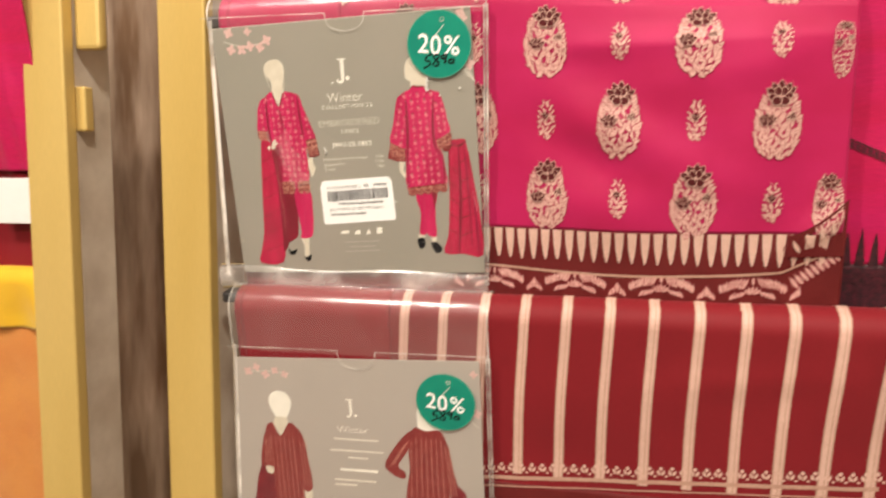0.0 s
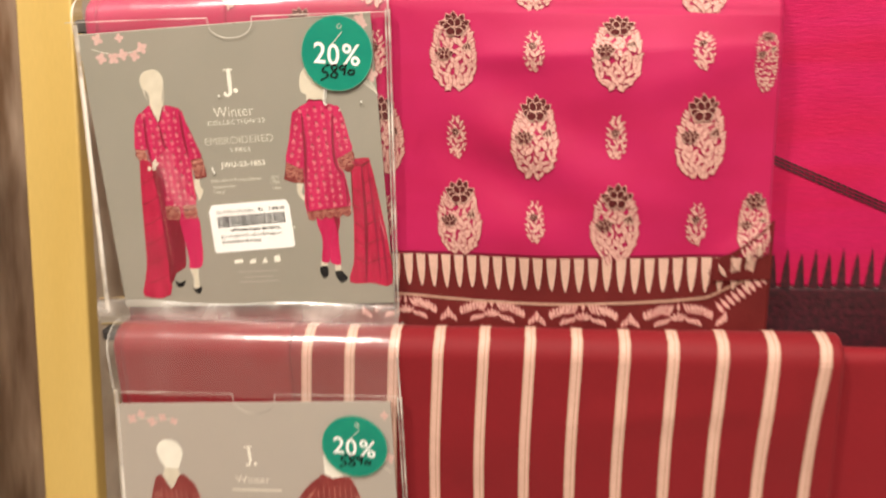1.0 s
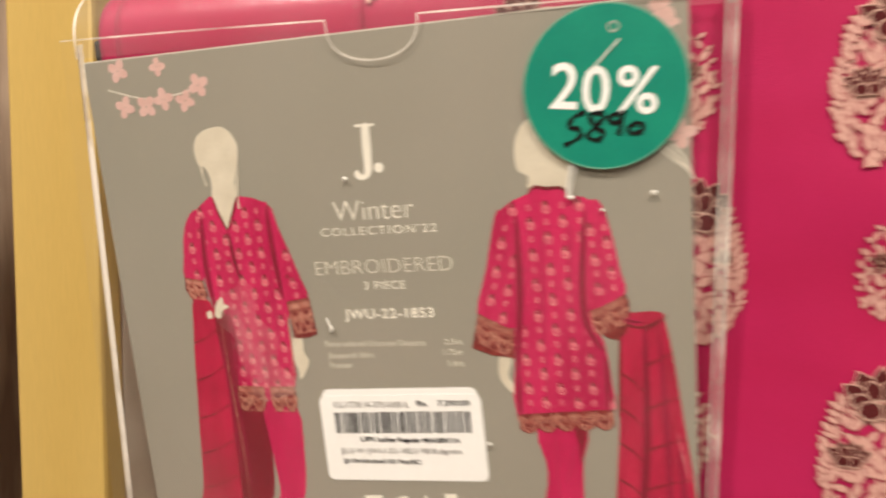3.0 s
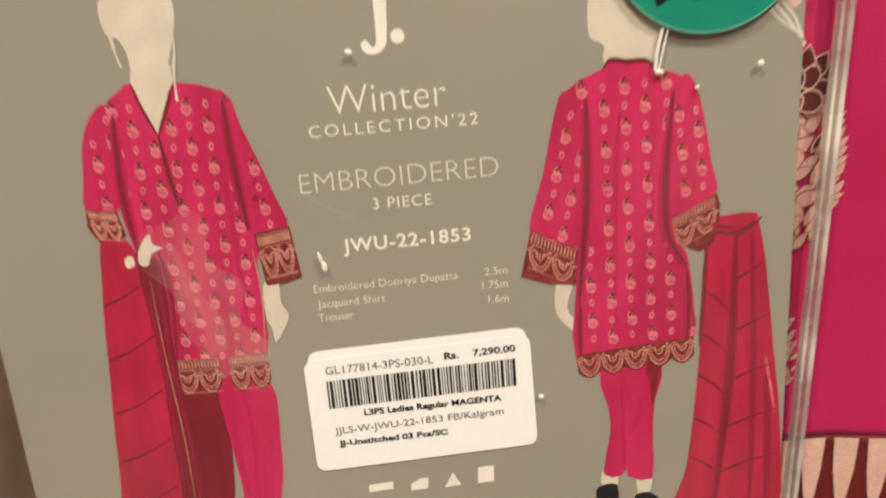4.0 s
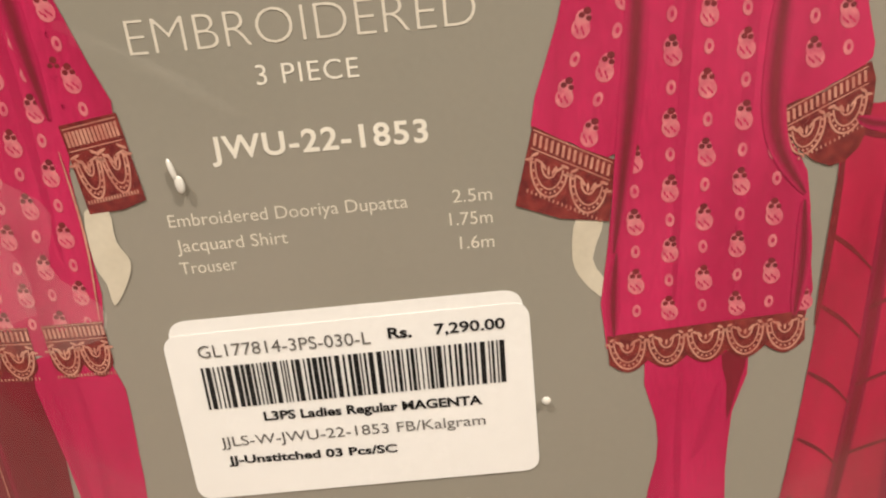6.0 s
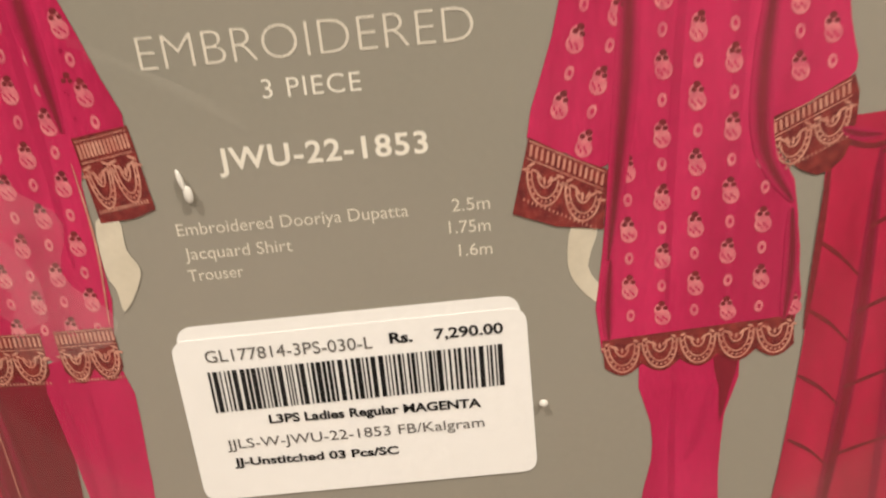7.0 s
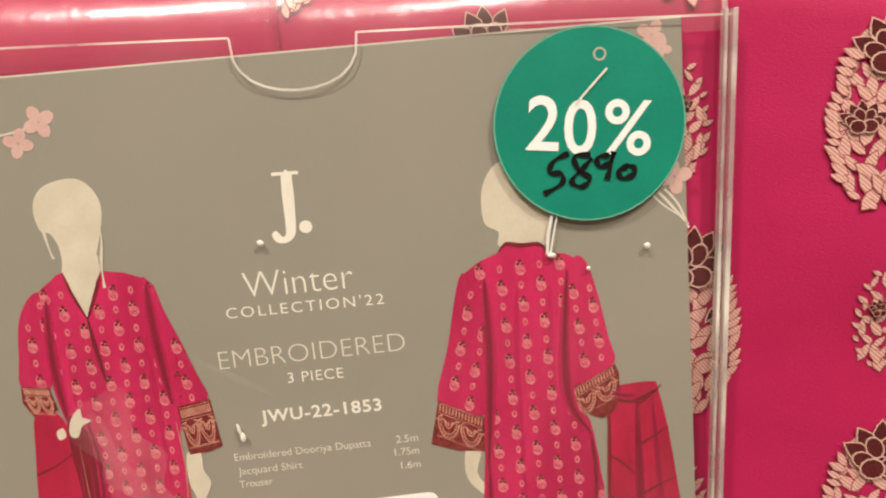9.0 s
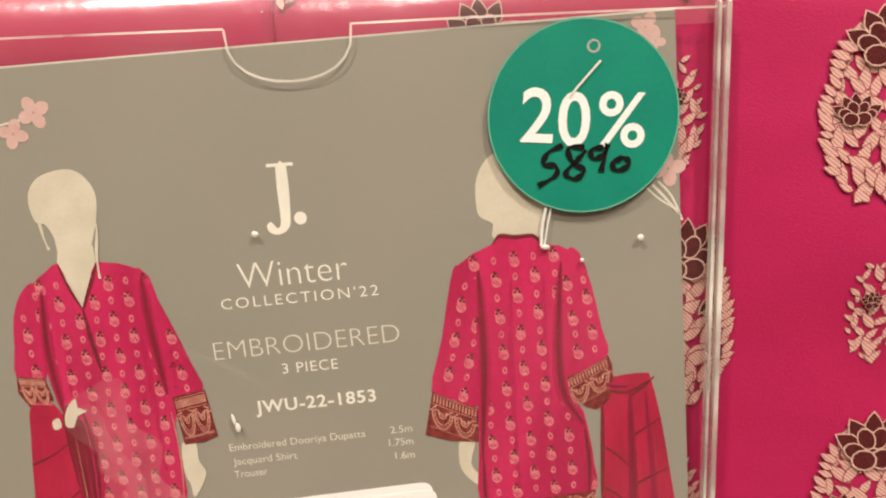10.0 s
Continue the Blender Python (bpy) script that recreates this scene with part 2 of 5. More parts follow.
def box(bm, x0, x1, y0, y1, z0, z1, bevel=0.0):
    made = bmesh.ops.create_cube(bm, size=1.0, matrix=Matrix.LocRotScale(((x0 + x1) / 2, (y0 + y1) / 2, (z0 + z1) / 2), None, (x1 - x0, y1 - y0, z1 - z0)))
    if bevel:
        edges = {e for v in made["verts"] for e in v.link_edges}
        bmesh.ops.bevel(bm, geom=list(edges), offset=bevel, segments=2, affect="EDGES", profile=0.5)
    return bm


def smooth_loop(points, steps=5, closed=True):
    """A Catmull-Rom line through the points."""
    n, out = len(points), []
    for i in range(n if closed else n - 1):
        p = [Vector(points[(i + k) % n] if closed else points[min(max(i + k, 0), n - 1)]) for k in (-1, 0, 1, 2)]
        for s in range(steps):
            t = s / steps
            out.append(0.5 * (2 * p[1] + (p[2] - p[0]) * t + (2 * p[0] - 5 * p[1] + 4 * p[2] - p[3]) * t * t + (3 * p[1] - p[0] - 3 * p[2] + p[3]) * t ** 3))
    if not closed:
        out.append(Vector(points[-1]))
    return out


def flat(bm, loop, depth):
    """A filled flat outline in millimetres, depth millimetres into the wall."""
    vs = [bm.verts.new((p[0] * 0.001, depth * 0.001, p[1] * 0.001)) for p in loop]
    es = [bm.edges.new((vs[i], vs[(i + 1) % len(vs)])) for i in range(len(vs))]
    bmesh.ops.triangle_fill(bm, edges=es, use_beauty=True)
    return bm


def fan(bm, loop, depth):
    """The same for outlines that bulge all round; much cheaper."""
    return bm.faces.new([bm.verts.new((p[0] * 0.001, depth * 0.001, p[1] * 0.001)) for p in loop])


def oval(cx, cz, rx, rz, n=20, turn=0.0):
    c, s = math.cos(turn), math.sin(turn)
    return [(cx + rx * math.cos(a) * c - rz * math.sin(a) * s, cz + rx * math.cos(a) * s + rz * math.sin(a) * c) for a in (2 * math.pi * i / n for i in range(n))]


def leaf(cx, cz, length, width, turn):
    c, s = math.cos(turn), math.sin(turn)
    shape = ((-0.5, 0), (-0.28, 0.40), (0.02, 0.48), (0.28, 0.27), (0.5, 0), (0.28, -0.27), (0.02, -0.48), (-0.28, -0.40))
    return [(cx + a * length * c - b * width * s, cz + a * length * s + b * width * c) for a, b in shape]


def ribbon(bm, points, width, depth, steps=6, taper=False, fade=False):
    """A flat stroke along a smooth line."""
    line = smooth_loop(points, steps, closed=False)
    rows = []
    for i, p in enumerate(line):
        d = (line[min(i + 1, len(line) - 1)] - line[max(i - 1, 0)]).normalized()
        w = width / 2 * (0.75 + 0.25 * math.sin(i * 0.9)) if taper else width / 2
        if fade:
            w *= math.sin(math.pi * (i + 0.4) / (len(line) - 0.2)) ** 0.7
        rows.append([bm.verts.new(((p.x + s * w * -d.y) * 0.001, depth * 0.001, (p.y + s * w * d.x) * 0.001)) for s in (1, -1)])
    for a, b in zip(rows, rows[1:]):
        bm.faces.new((a[0], a[1], b[1], b[0]))
    return bm


def rounded(corners, radius, steps=6):
    """A flat outline with rounded corners."""
    out, n = [], len(corners)
    for i in range(n):
        p, a, b = Vector(corners[i]), Vector(corners[i - 1]), Vector(corners[(i + 1) % n])
        s, e = p + (a - p).normalized() * radius, p + (b - p).normalized() * radius
        for k in range(steps + 1):
            t = k / steps
            out.append(s * (1 - t) ** 2 + p * 2 * t * (1 - t) + e * t * t)
    return out


def inside(p, loop):
    hit = False
    for i in range(len(loop)):
        a, b = loop[i], loop[i - 1]
        if (a[1] > p[1]) != (b[1] > p[1]) and p[0] < (b[0] - a[0]) * (p[1] - a[1]) / (b[1] - a[1]) + a[0]:
            hit = not hit
    return hit


def letters(text, weight=0.0, spacing=1.0):
    """The built-in font's outlines as flat triangles, and the height of a capital."""
    data = bpy.data.curves.new("lettering", "FONT")
    data.body, data.resolution_u, data.offset, data.space_character = text, 4, weight, spacing
    ob = new("lettering", data)
    bpy.context.view_layer.update()
    me = ob.evaluated_get(bpy.context.evaluated_depsgraph_get()).to_mesh()
    verts = [v.co.copy() for v in me.vertices]
    faces = [tuple(p.vertices) for p in me.polygons]
    bpy.data.objects.remove(ob)
    bpy.data.curves.remove(data)
    return verts, faces


CAP = max(v.y for v in letters("H")[0])


def printed(name, text, start, end, cap, depth, mat, parent, weight=0.0, spacing=1.0, label="", slant=0.0):
    """Words printed between two ends of a base line, capitals cap millimetres high."""
    verts, faces = letters(text, weight, spacing)
    x0, x1 = min(v.x for v in verts), max(v.x for v in verts)
    a, b = Vector(start), Vector(end)
    along = (b - a).normalized()
    up = Vector((-along.y, along.x))
    sx, sy = (b - a).length / (x1 - x0), cap / CAP
    bm = bmesh.new()
    vs = []
    for v in verts:
        p = a + along * ((v.x - x0) * sx + slant * v.y * sy) + up * v.y * sy
        vs.append(bm.verts.new((p.x * 0.001, depth * 0.001, p.y * 0.001)))
    for f in faces:
        try:
            bm.faces.new([vs[i] for i in f])
        except ValueError:
            pass
    return part(name, bm, mat, parent, label)


# ---- cloth that hangs over a rod ----
class Drape:
    """Cloth over a rod: up behind it, over the top and down in front. Millimetres in its pack frame."""

    def __init__(self, front, crown, radius, folds, seed, sag=0.0, crease=0.0):
        self.front, self.crown, self.radius, self.folds, self.seed, self.sag, self.crease = front, crown, radius, folds, seed, sag, crease

    def relief(self, u, v):
        d = 0.0
        for (cu, cv, length, width, turn, height) in self.folds:
            c, s = math.cos(radians(turn)), math.sin(radians(turn))
            a, b = (u - cu) * c + (v - cv) * s, -(u - cu) * s + (v - cv) * c
            d += height * math.exp(-(a / length) ** 2 - (b / width) ** 2)
        d += 1.6 * noise.noise(Vector((u / 55, v / 70, self.seed))) + 0.5 * noise.noise(Vector((u / 18, v / 26, self.seed + 9)))
        if self.crease:
            a, b = u * 0.62 + v * 0.78, v * 0.62 - u * 0.78
            d += min(1.0, max(0.0, (u - 122) / 20)) * self.crease * (0.4 - abs(noise.noise(Vector((a / 62, b / 15, self.seed + 3))))) * 2 + min(1.0, max(0.0, (u - 122) / 20)) * self.crease * 0.5 * (0.4 - abs(noise.noise(Vector((v / 22, u / 30, self.seed + 5)))))
        return d * min(1.0, max(0.0, (self.crown + 6 - v) / 40))

    def at(self, u, v, lift=0.0):
        """The place on the cloth; past the rod's height v goes on round the rod."""
        r = self.radius + lift + 0.7 * noise.noise(Vector((u / 40, 3.0, self.seed)))
        axis_y, drop = self.front + self.radius, self.sag * max(0.0, u - 110) / 300 * min(1.0, max(0.0, (v - 68) / 34))
        if v <= self.crown:
            return Vector((u, axis_y - r - self.relief(u, v), v - drop)) * 0.001
        a = (v - self.crown) / self.radius
        if a < math.pi:
            return Vector((u, axis_y - r * math.cos(a), self.crown + r * math.sin(a) - drop)) * 0.001
        return Vector((u, axis_y + r, self.crown - (a - math.pi) * self.radius - drop)) * 0.001

    def sheet(self, name, mat, u0, u1, v0, v1, parent, label="", step=3.0, lift=0.0, thick=0.0008):
        nu, nv = max(2, int((u1 - u0) / step)), max(2, int((v1 - v0) / step))
        bm = bmesh.new()
        grid = [[bm.verts.new(self.at(u0 + (u1 - u0) * i / nu, v0 + (v1 - v0) * j / nv, lift)) for i in range(nu + 1)] for j in range(nv + 1)]
        for j in range(nv):
            for i in range(nu):
                bm.faces.new((grid[j][i], grid[j][i + 1], grid[j + 1][i + 1], grid[j + 1][i]))
        ob = part(name, bm, mat, parent, label, smooth=True)
        if thick:
            solid = ob.modifiers.new("thickness", "SOLIDIFY")
            solid.thickness, solid.offset = thick, -1.0
        return ob

    def lay_flat(self, bm, loop, hub, lift):
        """A small outline laid on the plane that touches the cloth at the hub."""
        o = self.at(hub[0], hub[1], lift)
        du, dv = (self.at(hub[0] + 2, hub[1], lift) - o) / 2, (self.at(hub[0], hub[1] + 2, lift) - o) / 2
        return bm.faces.new([bm.verts.new(o + du * (p[0] - hub[0]) + dv * (p[1] - hub[1])) for p in loop])

    def lay(self, bm, loop, lift):
        """A small outline laid on the cloth."""
        return bm.faces.new([bm.verts.new(self.at(p[0], p[1], lift)) for p in loop])


def bouquet(drape, parent, cu, cv, width, height, seed, rich=True):
    """One woven bouquet: an egg of cream leaves crowned by a dark outlined flower, sewn on the cloth."""
    rnd = random.Random(seed)
    under, leaves, rims, petals = bmesh.new(), bmesh.new(), bmesh.new(), bmesh.new()

    def reach(z):
        z = (z + 1) / 2
        return math.sqrt(max(0.0, 1 - (2 * z ** 0.88 - 1) ** 2)) * (1.0 - 0.20 * z)

    def sew(x, z, long, slim, way, n):
        place = cu + x * width / 2, cv + z * height / 2
        drape.lay_flat(under, leaf(*place, width * long * 1.14, width * long * slim * 1.36, way), place, 0.25 + 0.008 * n)
        drape.lay_flat(leaves, leaf(*place, width * long * 1.04, width * long * slim * 1.12, way), place, 0.258 + 0.008 * n)

    n = 0
    rows, dense, long = (13, 6.4, 0.215) if rich else (8, 3.4, 0.36)
    for j in range(rows):
        z = 0.74 - 1.70 * j / (rows - 1)
        half = reach(z)
        count = max(1, round(half * dense))
        for i in range(count):
            x = (2 * (i + 0.5 + 0.35 * (j % 2 - 0.5)) / count - 1) * half * 0.97 + rnd.uniform(-0.05, 0.05)
            way = 90 - 40 * x + (1 if (i + j) % 2 else -1) * rnd.uniform(10, 56)
            sew(x, z + rnd.uniform(-0.05, 0.05), long * rnd.uniform(0.8, 1.3), rnd.uniform(0.34, 0.50), radians(way), n)
            n += 1
    for j in range(18 if rich else 8):
        z = -0.97 + (1.6 if rich else 1.9) * j / (17 if rich else 7)
        for side in (-1, 1):
            sew(side * reach(z) * rnd.uniform(0.98, 1.10), z, rnd.uniform(0.13, 0.20) * (1.0 if rich else 1.4), 0.42, radians(90 - side * 48 + rnd.uniform(-22, 22)), n)
            n += 1
    for k in (-1, 0, 1):
        sew(0.16 * k, -0.84 + 0.06 * abs(k), long, 0.42, radians(90 - 30 * k), n + 2 + k)

    def bloom(ou, ov, r, tall=1.0):
        n = 0
        for ring, count, arc, lengthy, wide in ((1.12, 5, 112, 0.52, 0.36), (0.74, 4, 132, 0.48, 0.35), (0.36, 2, 168, 0.50, 0.44)):
            for k in range(count):
                a = radians(90 - arc / 2 + arc * k / (count - 1) + rnd.uniform(-6, 6))
                pu, pv = ou + r * ring * math.cos(a), ov + r * ring * tall * math.sin(a)
                for into, grow, up in ((rims, 1.0, 0.0), (petals, 0.86, 0.015)):
                    shape = leaf(pu, pv, r * lengthy * 2.3 * grow, r * wide * 2.1 * grow, a) if n < 5 else oval(pu, pv, r * lengthy * grow, r * wide * grow, 11, a)
                    drape.lay_flat(into, shape, (ou, ov), 1.15 + 0.03 * n + up)
                n += 1

    if rich:
        bloom(cu + 0.03 * width, cv + height * 0.255, width * 0.245, 1.28)
        bloom(cu + rnd.uniform(-0.29, -0.22) * width, cv - height * rnd.uniform(0.03, 0.09), width * 0.15)
        for k in range(3):
            a = radians(78 + 24 * (k - 1))
            pu, pv = cu + (0.30 + 0.045 * (k - 1)) * width, cv + height * 0.055
            drape.lay(rims, leaf(pu, pv, width * 0.27, width * 0.085, a), 1.0 + 0.05 * k)
            drape.lay(petals, leaf(pu, pv, width * 0.22, width * 0.055, a), 1.02 + 0.05 * k)
    else:
        bloom(cu - 0.06 * width, cv + height * 0.05, width * 0.17, 1.3)
    top = part("woven_bouquet", leaves, HATCH, parent, "cream hatched woven bouquet")
    part("under_leaves", under, ROSE, top, "dusky rose woven leaves")
    part("flower_rim", rims, CREAM, top)
    part("dark_flower", petals, PETAL, top)


# ---- plastic sleeves ----
def sleeve(m, drape, left_top, left_foot, right, top, foot, notch, label, rise=0.0, lean=0.0):
    """Clear plastic sleeve over the cloth and rod, with a thumb notch in its front pocket."""
    ob = thing("plastic_sleeve", label, "sleeve", m, "plastic sleeves on the rods")
    n0, n1, deep = notch
    level = lambda x: top + rise * x / 230
    toe = right - lean
    bowl = [(n0 + (n1 - n0) * (0.5 - 0.5 * math.cos(math.pi * k / 12)), level((n0 + n1) / 2) - deep * math.sin(math.pi * k / 12) ** 0.7) for k in range(13)]
    front = bmesh.new()
    flat(front, [(left_foot, foot), (toe, foot), (right, level(right))] + bowl[::-1] + [(left_top, level(left_top))], -1.3)
    part("front_film", front, FILM, ob).visible_shadow = False
    edge = bmesh.new()
    for a, b in (((left_top, level(left_top)), (n0, level(n0))), ((n1, level(n1)), (right, level(right)))):
        ribbon(edge, [a, ((a[0] + b[0]) / 2, (a[1] + b[1]) / 2 + 0.2), b], 0.55, -1.5, 4)
    for k in range(12):
        ribbon(edge, [bowl[k], bowl[k + 1]], 0.6, -1.5, 1)
    part("pocket_edge", edge, SEAM, ob, "pale cut edge with a thumb notch")
    for x0, x1 in ((right - 3.0, right - 2.0), (right - 0.9, right + 0.5)):
        seam = bmesh.new()
        box(seam, x0 * 0.001, x1 * 0.001, -0.0024, 0.0006, foot * 0.001, top * 0.001, 0.0003)
        for v in seam.verts:
            v.co.x -= lean * 0.001 * (top * 0.001 - v.co.z) / ((top - foot) * 0.001)
        part("side_seam", seam, SEAM, ob)
    gusset = bmesh.new()
    for k in range(10):
        za, zb = foot + (top - foot) * k / 10, foot + (top - foot) * (k + 1) / 10
        xa, xb = (left_foot + (left_top - left_foot) * q / 10 for q in (k, k + 1))
        rows = [[gusset.verts.new(((x + 9.5 * s) * 0.001, (-1.0 + 9 * (1 - s) ** 2) * 0.001, z * 0.001)) for s in (0, 0.35, 0.7, 1.0)] for x, z in ((xa, za), (xb, zb))]
        for s in range(3):
            gusset.faces.new((rows[0][s], rows[0][s + 1], rows[1][s + 1], rows[1][s]))
    part("side_gusset", gusset, GUSSET, ob, "folded milky side film", smooth=True).visible_shadow = False
    curl = bmesh.new()
    ring = []
    for k in range(9):
        a = math.pi * k / 8
        ring.append([curl.verts.new((x * 0.001, (3.0 - 6.5 * math.sin(a)) * 0.001, (foot - 1 + 11.5 * math.cos(a) + 1.2 * math.sin(x / 21)) * 0.001)) for x in [left_foot + (toe - left_foot) * q / 24 for q in range(25)]])
    for k in range(8):
        for q in range(24):
            curl.faces.new((ring[k][q], ring[k][q + 1], ring[k + 1][q + 1], ring[k + 1][q]))
    part("bottom_curl", curl, CURL, ob, "curled milky bottom film", smooth=True).visible_shadow = False
    over = drape.sheet("rod_cover_film", FILM_MILKY, left_top + 4, right - 1, top - 5, drape.crown + math.pi * drape.radius + 20, ob, step=4, lift=2.2, thick=0.0)
    over.visible_shadow = False
    for u in (left_top + 4, right - 1.6):
        rim = bmesh.new()
        steps = [top - 5 + (drape.crown + math.pi * drape.radius + 5 - top) * k / 40 for k in range(41)]
        rows = [[rim.verts.new(drape.at(u + off, v, 2.4)) for off in (-0.7, 0.7)] for v in steps]
        for k in range(40):
            rim.faces.new((rows[k][0], rows[k][1], rows[k + 1][1], rows[k + 1][0]))
        part("cover_edge", rim, SEAM, ob)
    return ob


# ---- printed suit pictures as plain shapes ----
def suit_print(card, outline, mat, depth, name, label="", steps=5):
    bm = bmesh.new()
    loop = smooth_loop(outline, steps)
    fan(bm, loop, depth)
    return part(name, bm, mat, card, label), loop


def folds(owner, lines, mat, width, depth):
    for k, pts in enumerate(lines):
        bm = bmesh.new()
        ribbon(bm, pts, width * (0.8 + 0.2 * (k % 3)), depth - 0.004 * k, 6, fade=True)
        part("printed_fold", bm, mat, owner)


def scalloped(a, b, drop, count):
    """A band between two points whose lower edge hangs in rounded scallops."""
    a, b = Vector(a), Vector(b)
    along = (b - a) / count
    down = Vector((along.y, -along.x)).normalized()
    edge = [a + along * (k + q / 7) + down * drop * (0.74 + 0.26 * math.sin(math.pi * q / 7)) for k in range(count) for q in range(7)]
    return [b, a] + edge + [b + down * drop * 0.74]


def sprinkle(owner, loop, depth, turn, origin, pitch, rise):
    """Small woven bouquets in straight columns, as printed on the suit."""
    pale, dark, core = bmesh.new(), bmesh.new(), bmesh.new()
    rnd = random.Random(round(loop[0][0] * 10))
    c, s = math.cos(radians(turn)), math.sin(radians(turn))
    for i in range(-9, 10):
        for j in range(-14, 15):
            a, b = i * pitch + rnd.uniform(-0.15, 0.15), j * rise + rnd.uniform(-0.2, 0.2)
            x, z = origin[0] + a * c - b * s, origin[1] + a * s + b * c
            tip = radians(turn) + rnd.uniform(-0.12, 0.12)

            def spot(q, r):
                return x + q * math.cos(tip) - r * math.sin(tip), z + q * math.sin(tip) + r * math.cos(tip)

            big = (i + j) % 2 == 0
            if not all(inside(spot(q, r), loop) for q, r in ((-1.2, 0), (1.2, 0), (0, 2.3), (0, -2.2))):
                continue
            if big:
                fan(pale, oval(*spot(0.1, -0.85), 1.38, 1.5, 14, tip + 0.15), depth)
                fan(pale, oval(*spot(-0.1, 0.55), 1.12, 1.40, 12, tip), depth + 0.006)
                for q, r, e in ((0.12, 1.75, 0.60), (-0.50, 0.95, 0.46), (0.62, 0.85, 0.44)):
                    fan(dark, oval(*spot(q + rnd.uniform(-0.12, 0.12), r), e, e * 0.9, 8), depth - 0.04)
                for q in range(4):
                    fan(core, oval(*spot(-0.7 + 0.46 * q, -0.85 - 0.5 * (q % 2)), 0.16, 0.42, 6, tip + 0.5), depth - 0.03)
            else:
                fan(pale, oval(*spot(0, 0), 0.74, 1.15, 10, tip), depth)
                fan(core, oval(*spot(0.05, 0.05), 0.30, 0.48, 8, tip), depth - 0.03)
    part("printed_motif", pale, P_MOTIF, owner)
    part("motif_detail", dark, P_DARK, owner)
    part("motif_heart", core, P_PINK, owner)


def scallops(owner, a, b, drop, depth, count, teeth=True, fall=None):
    """A printed border of fine pale beaded arches between two points, under a row of teeth."""
    gold = bmesh.new()
    a, b = Vector(a), Vector(b)
    along = (b - a) / count
    down = Vector(fall).normalized() if fall else Vector((along.y, -along.x)).normalized()
    head, deep = (0.42, 0.50) if teeth else (0.18, 0.74)
    for k in range(count):
        p = a + along * (k + 0.5)
        for ring, wide in ((0.98, 0.34), (0.74, 0.26), (0.40, 0.3)):
            arc = [p + along * 0.47 * ring * math.cos(t) + down * drop * (head + deep * ring * math.sin(t)) for t in (math.pi * q / 9 for q in range(10))]
            ribbon(gold, arc, wide, depth, 2)
        for q in range(11):
            t = math.pi * (q + 0.5) / 11
            o = p + along * 0.40 * math.cos(t) + down * drop * (head + deep * 0.86 * math.sin(t))
            fan(gold, oval(o.x, o.y, 0.22, 0.22, 6), depth - 0.003)
        for q in (-0.26, -0.13, 0.0, 0.13, 0.26):
            o = p + along * q + down * drop * (head + deep * (0.20 - abs(q) * 0.7))
            fan(gold, oval(o.x, o.y, 0.22, drop * 0.075, 7, -q * 4), depth - 0.006)
        for q in (-0.5, -0.38, 0.38, 0.5):
            o = p + along * q + down * drop * (head - 0.06 + (0.10 if abs(q) > 0.45 else 0.0))
            fan(gold, oval(o.x, o.y, 0.26, drop * 0.07, 7, q * 3), depth)
    if teeth:
        for k in range(count * 7):
            p = a + along * (k + 0.5) / 7
            ribbon(gold, [p + down * drop * 0.06, p + down * drop * 0.24], 0.44, depth, 1)
        for k in range(count * 9):
            p = a + along * (k + 0.5) / 9
            ribbon(gold, [p + down * drop * 0.91, p + down * drop * 0.96], 0.26, depth, 1)
        for level in (0.02, 0.29):
            ribbon(gold, [a + down * drop * level, b + down * drop * level], 0.18, depth, 1)
    part("printed_border", gold, P_GOLD, owner)


# ---- the setting ----
def slab(name, label, x0, x1, y0, y1, z0, z1, mat):
    bm = bmesh.new()
    box(bm, x0, x1, y0, y1, z0, z1)
    return tagged(part(name, bm, mat), label, name.split("_")[0], kind="structure")


slab("floor", "beige tiled shop floor", -2.6, 2.6, -4.2, 0.6, -0.1, 0.0, FLOORING)
slab("ceiling", "plain warm white shop ceiling", -2.6, 2.6, -4.2, 0.6, 3.0, 3.1, PLASTER)
slab("wall_north", "plain warm plaster wall behind the racks", -2.6, 2.6, 0.32, 0.45, 0.0, 3.0, PLASTER)
slab("wall_south", "plain warm plaster wall", -2.6, 2.6, -4.2, -4.1, 0.0, 3.0, PLASTER)
slab("wall_west", "plain warm plaster wall", -2.6, -2.5, -4.1, 0.32, 0.0, 3.0, PLASTER)
slab("wall_east", "plain warm plaster wall", 2.5, 2.6, -4.1, 0.32, 0.0, 3.0, PLASTER)
slab("trim_panel", "dark bronze wall panel with painted pale reflections between gold posts", -0.60, 0.75, 0.29, 0.318, 0.0, 2.7, BRONZE)


# ---- rack: posts, uprights and rods ----
def rack_post(x0, x1):
    ob = thing("rack_post", "gold painted rectangular metal rack post standing on the floor", "post", group="gold rack posts")
    bm = bmesh.new()
    box(bm, x0, x1, 0.030, 0.045, 0.0, 2.7, 0.0022)
    part("face_tube", bm, GOLD, ob)
    bm = bmesh.new()
    box(bm, x0 + 0.004, x1 - 0.003, 0.047, 0.098, 0.0, 2.7, 0.002)
    part("rear_channel", bm, STEEL, ob, "pale steel channel behind the gold face")
    return ob


left_post = rack_post(-0.342, -0.296)
rack_post(-0.196, -0.148)
bm = bmesh.new()
box(bm, -0.297, -0.268, 0.046, 0.058, 1.516, 1.585, 0.004)
part("bracket", bm, GOLD, left_post, "gold hook bracket")
bm = bmesh.new()
box(bm, -0.300, -0.287, 0.046, 0.058, 1.440, 1.482, 0.002)
part("bracket", bm, GOLD, left_post)


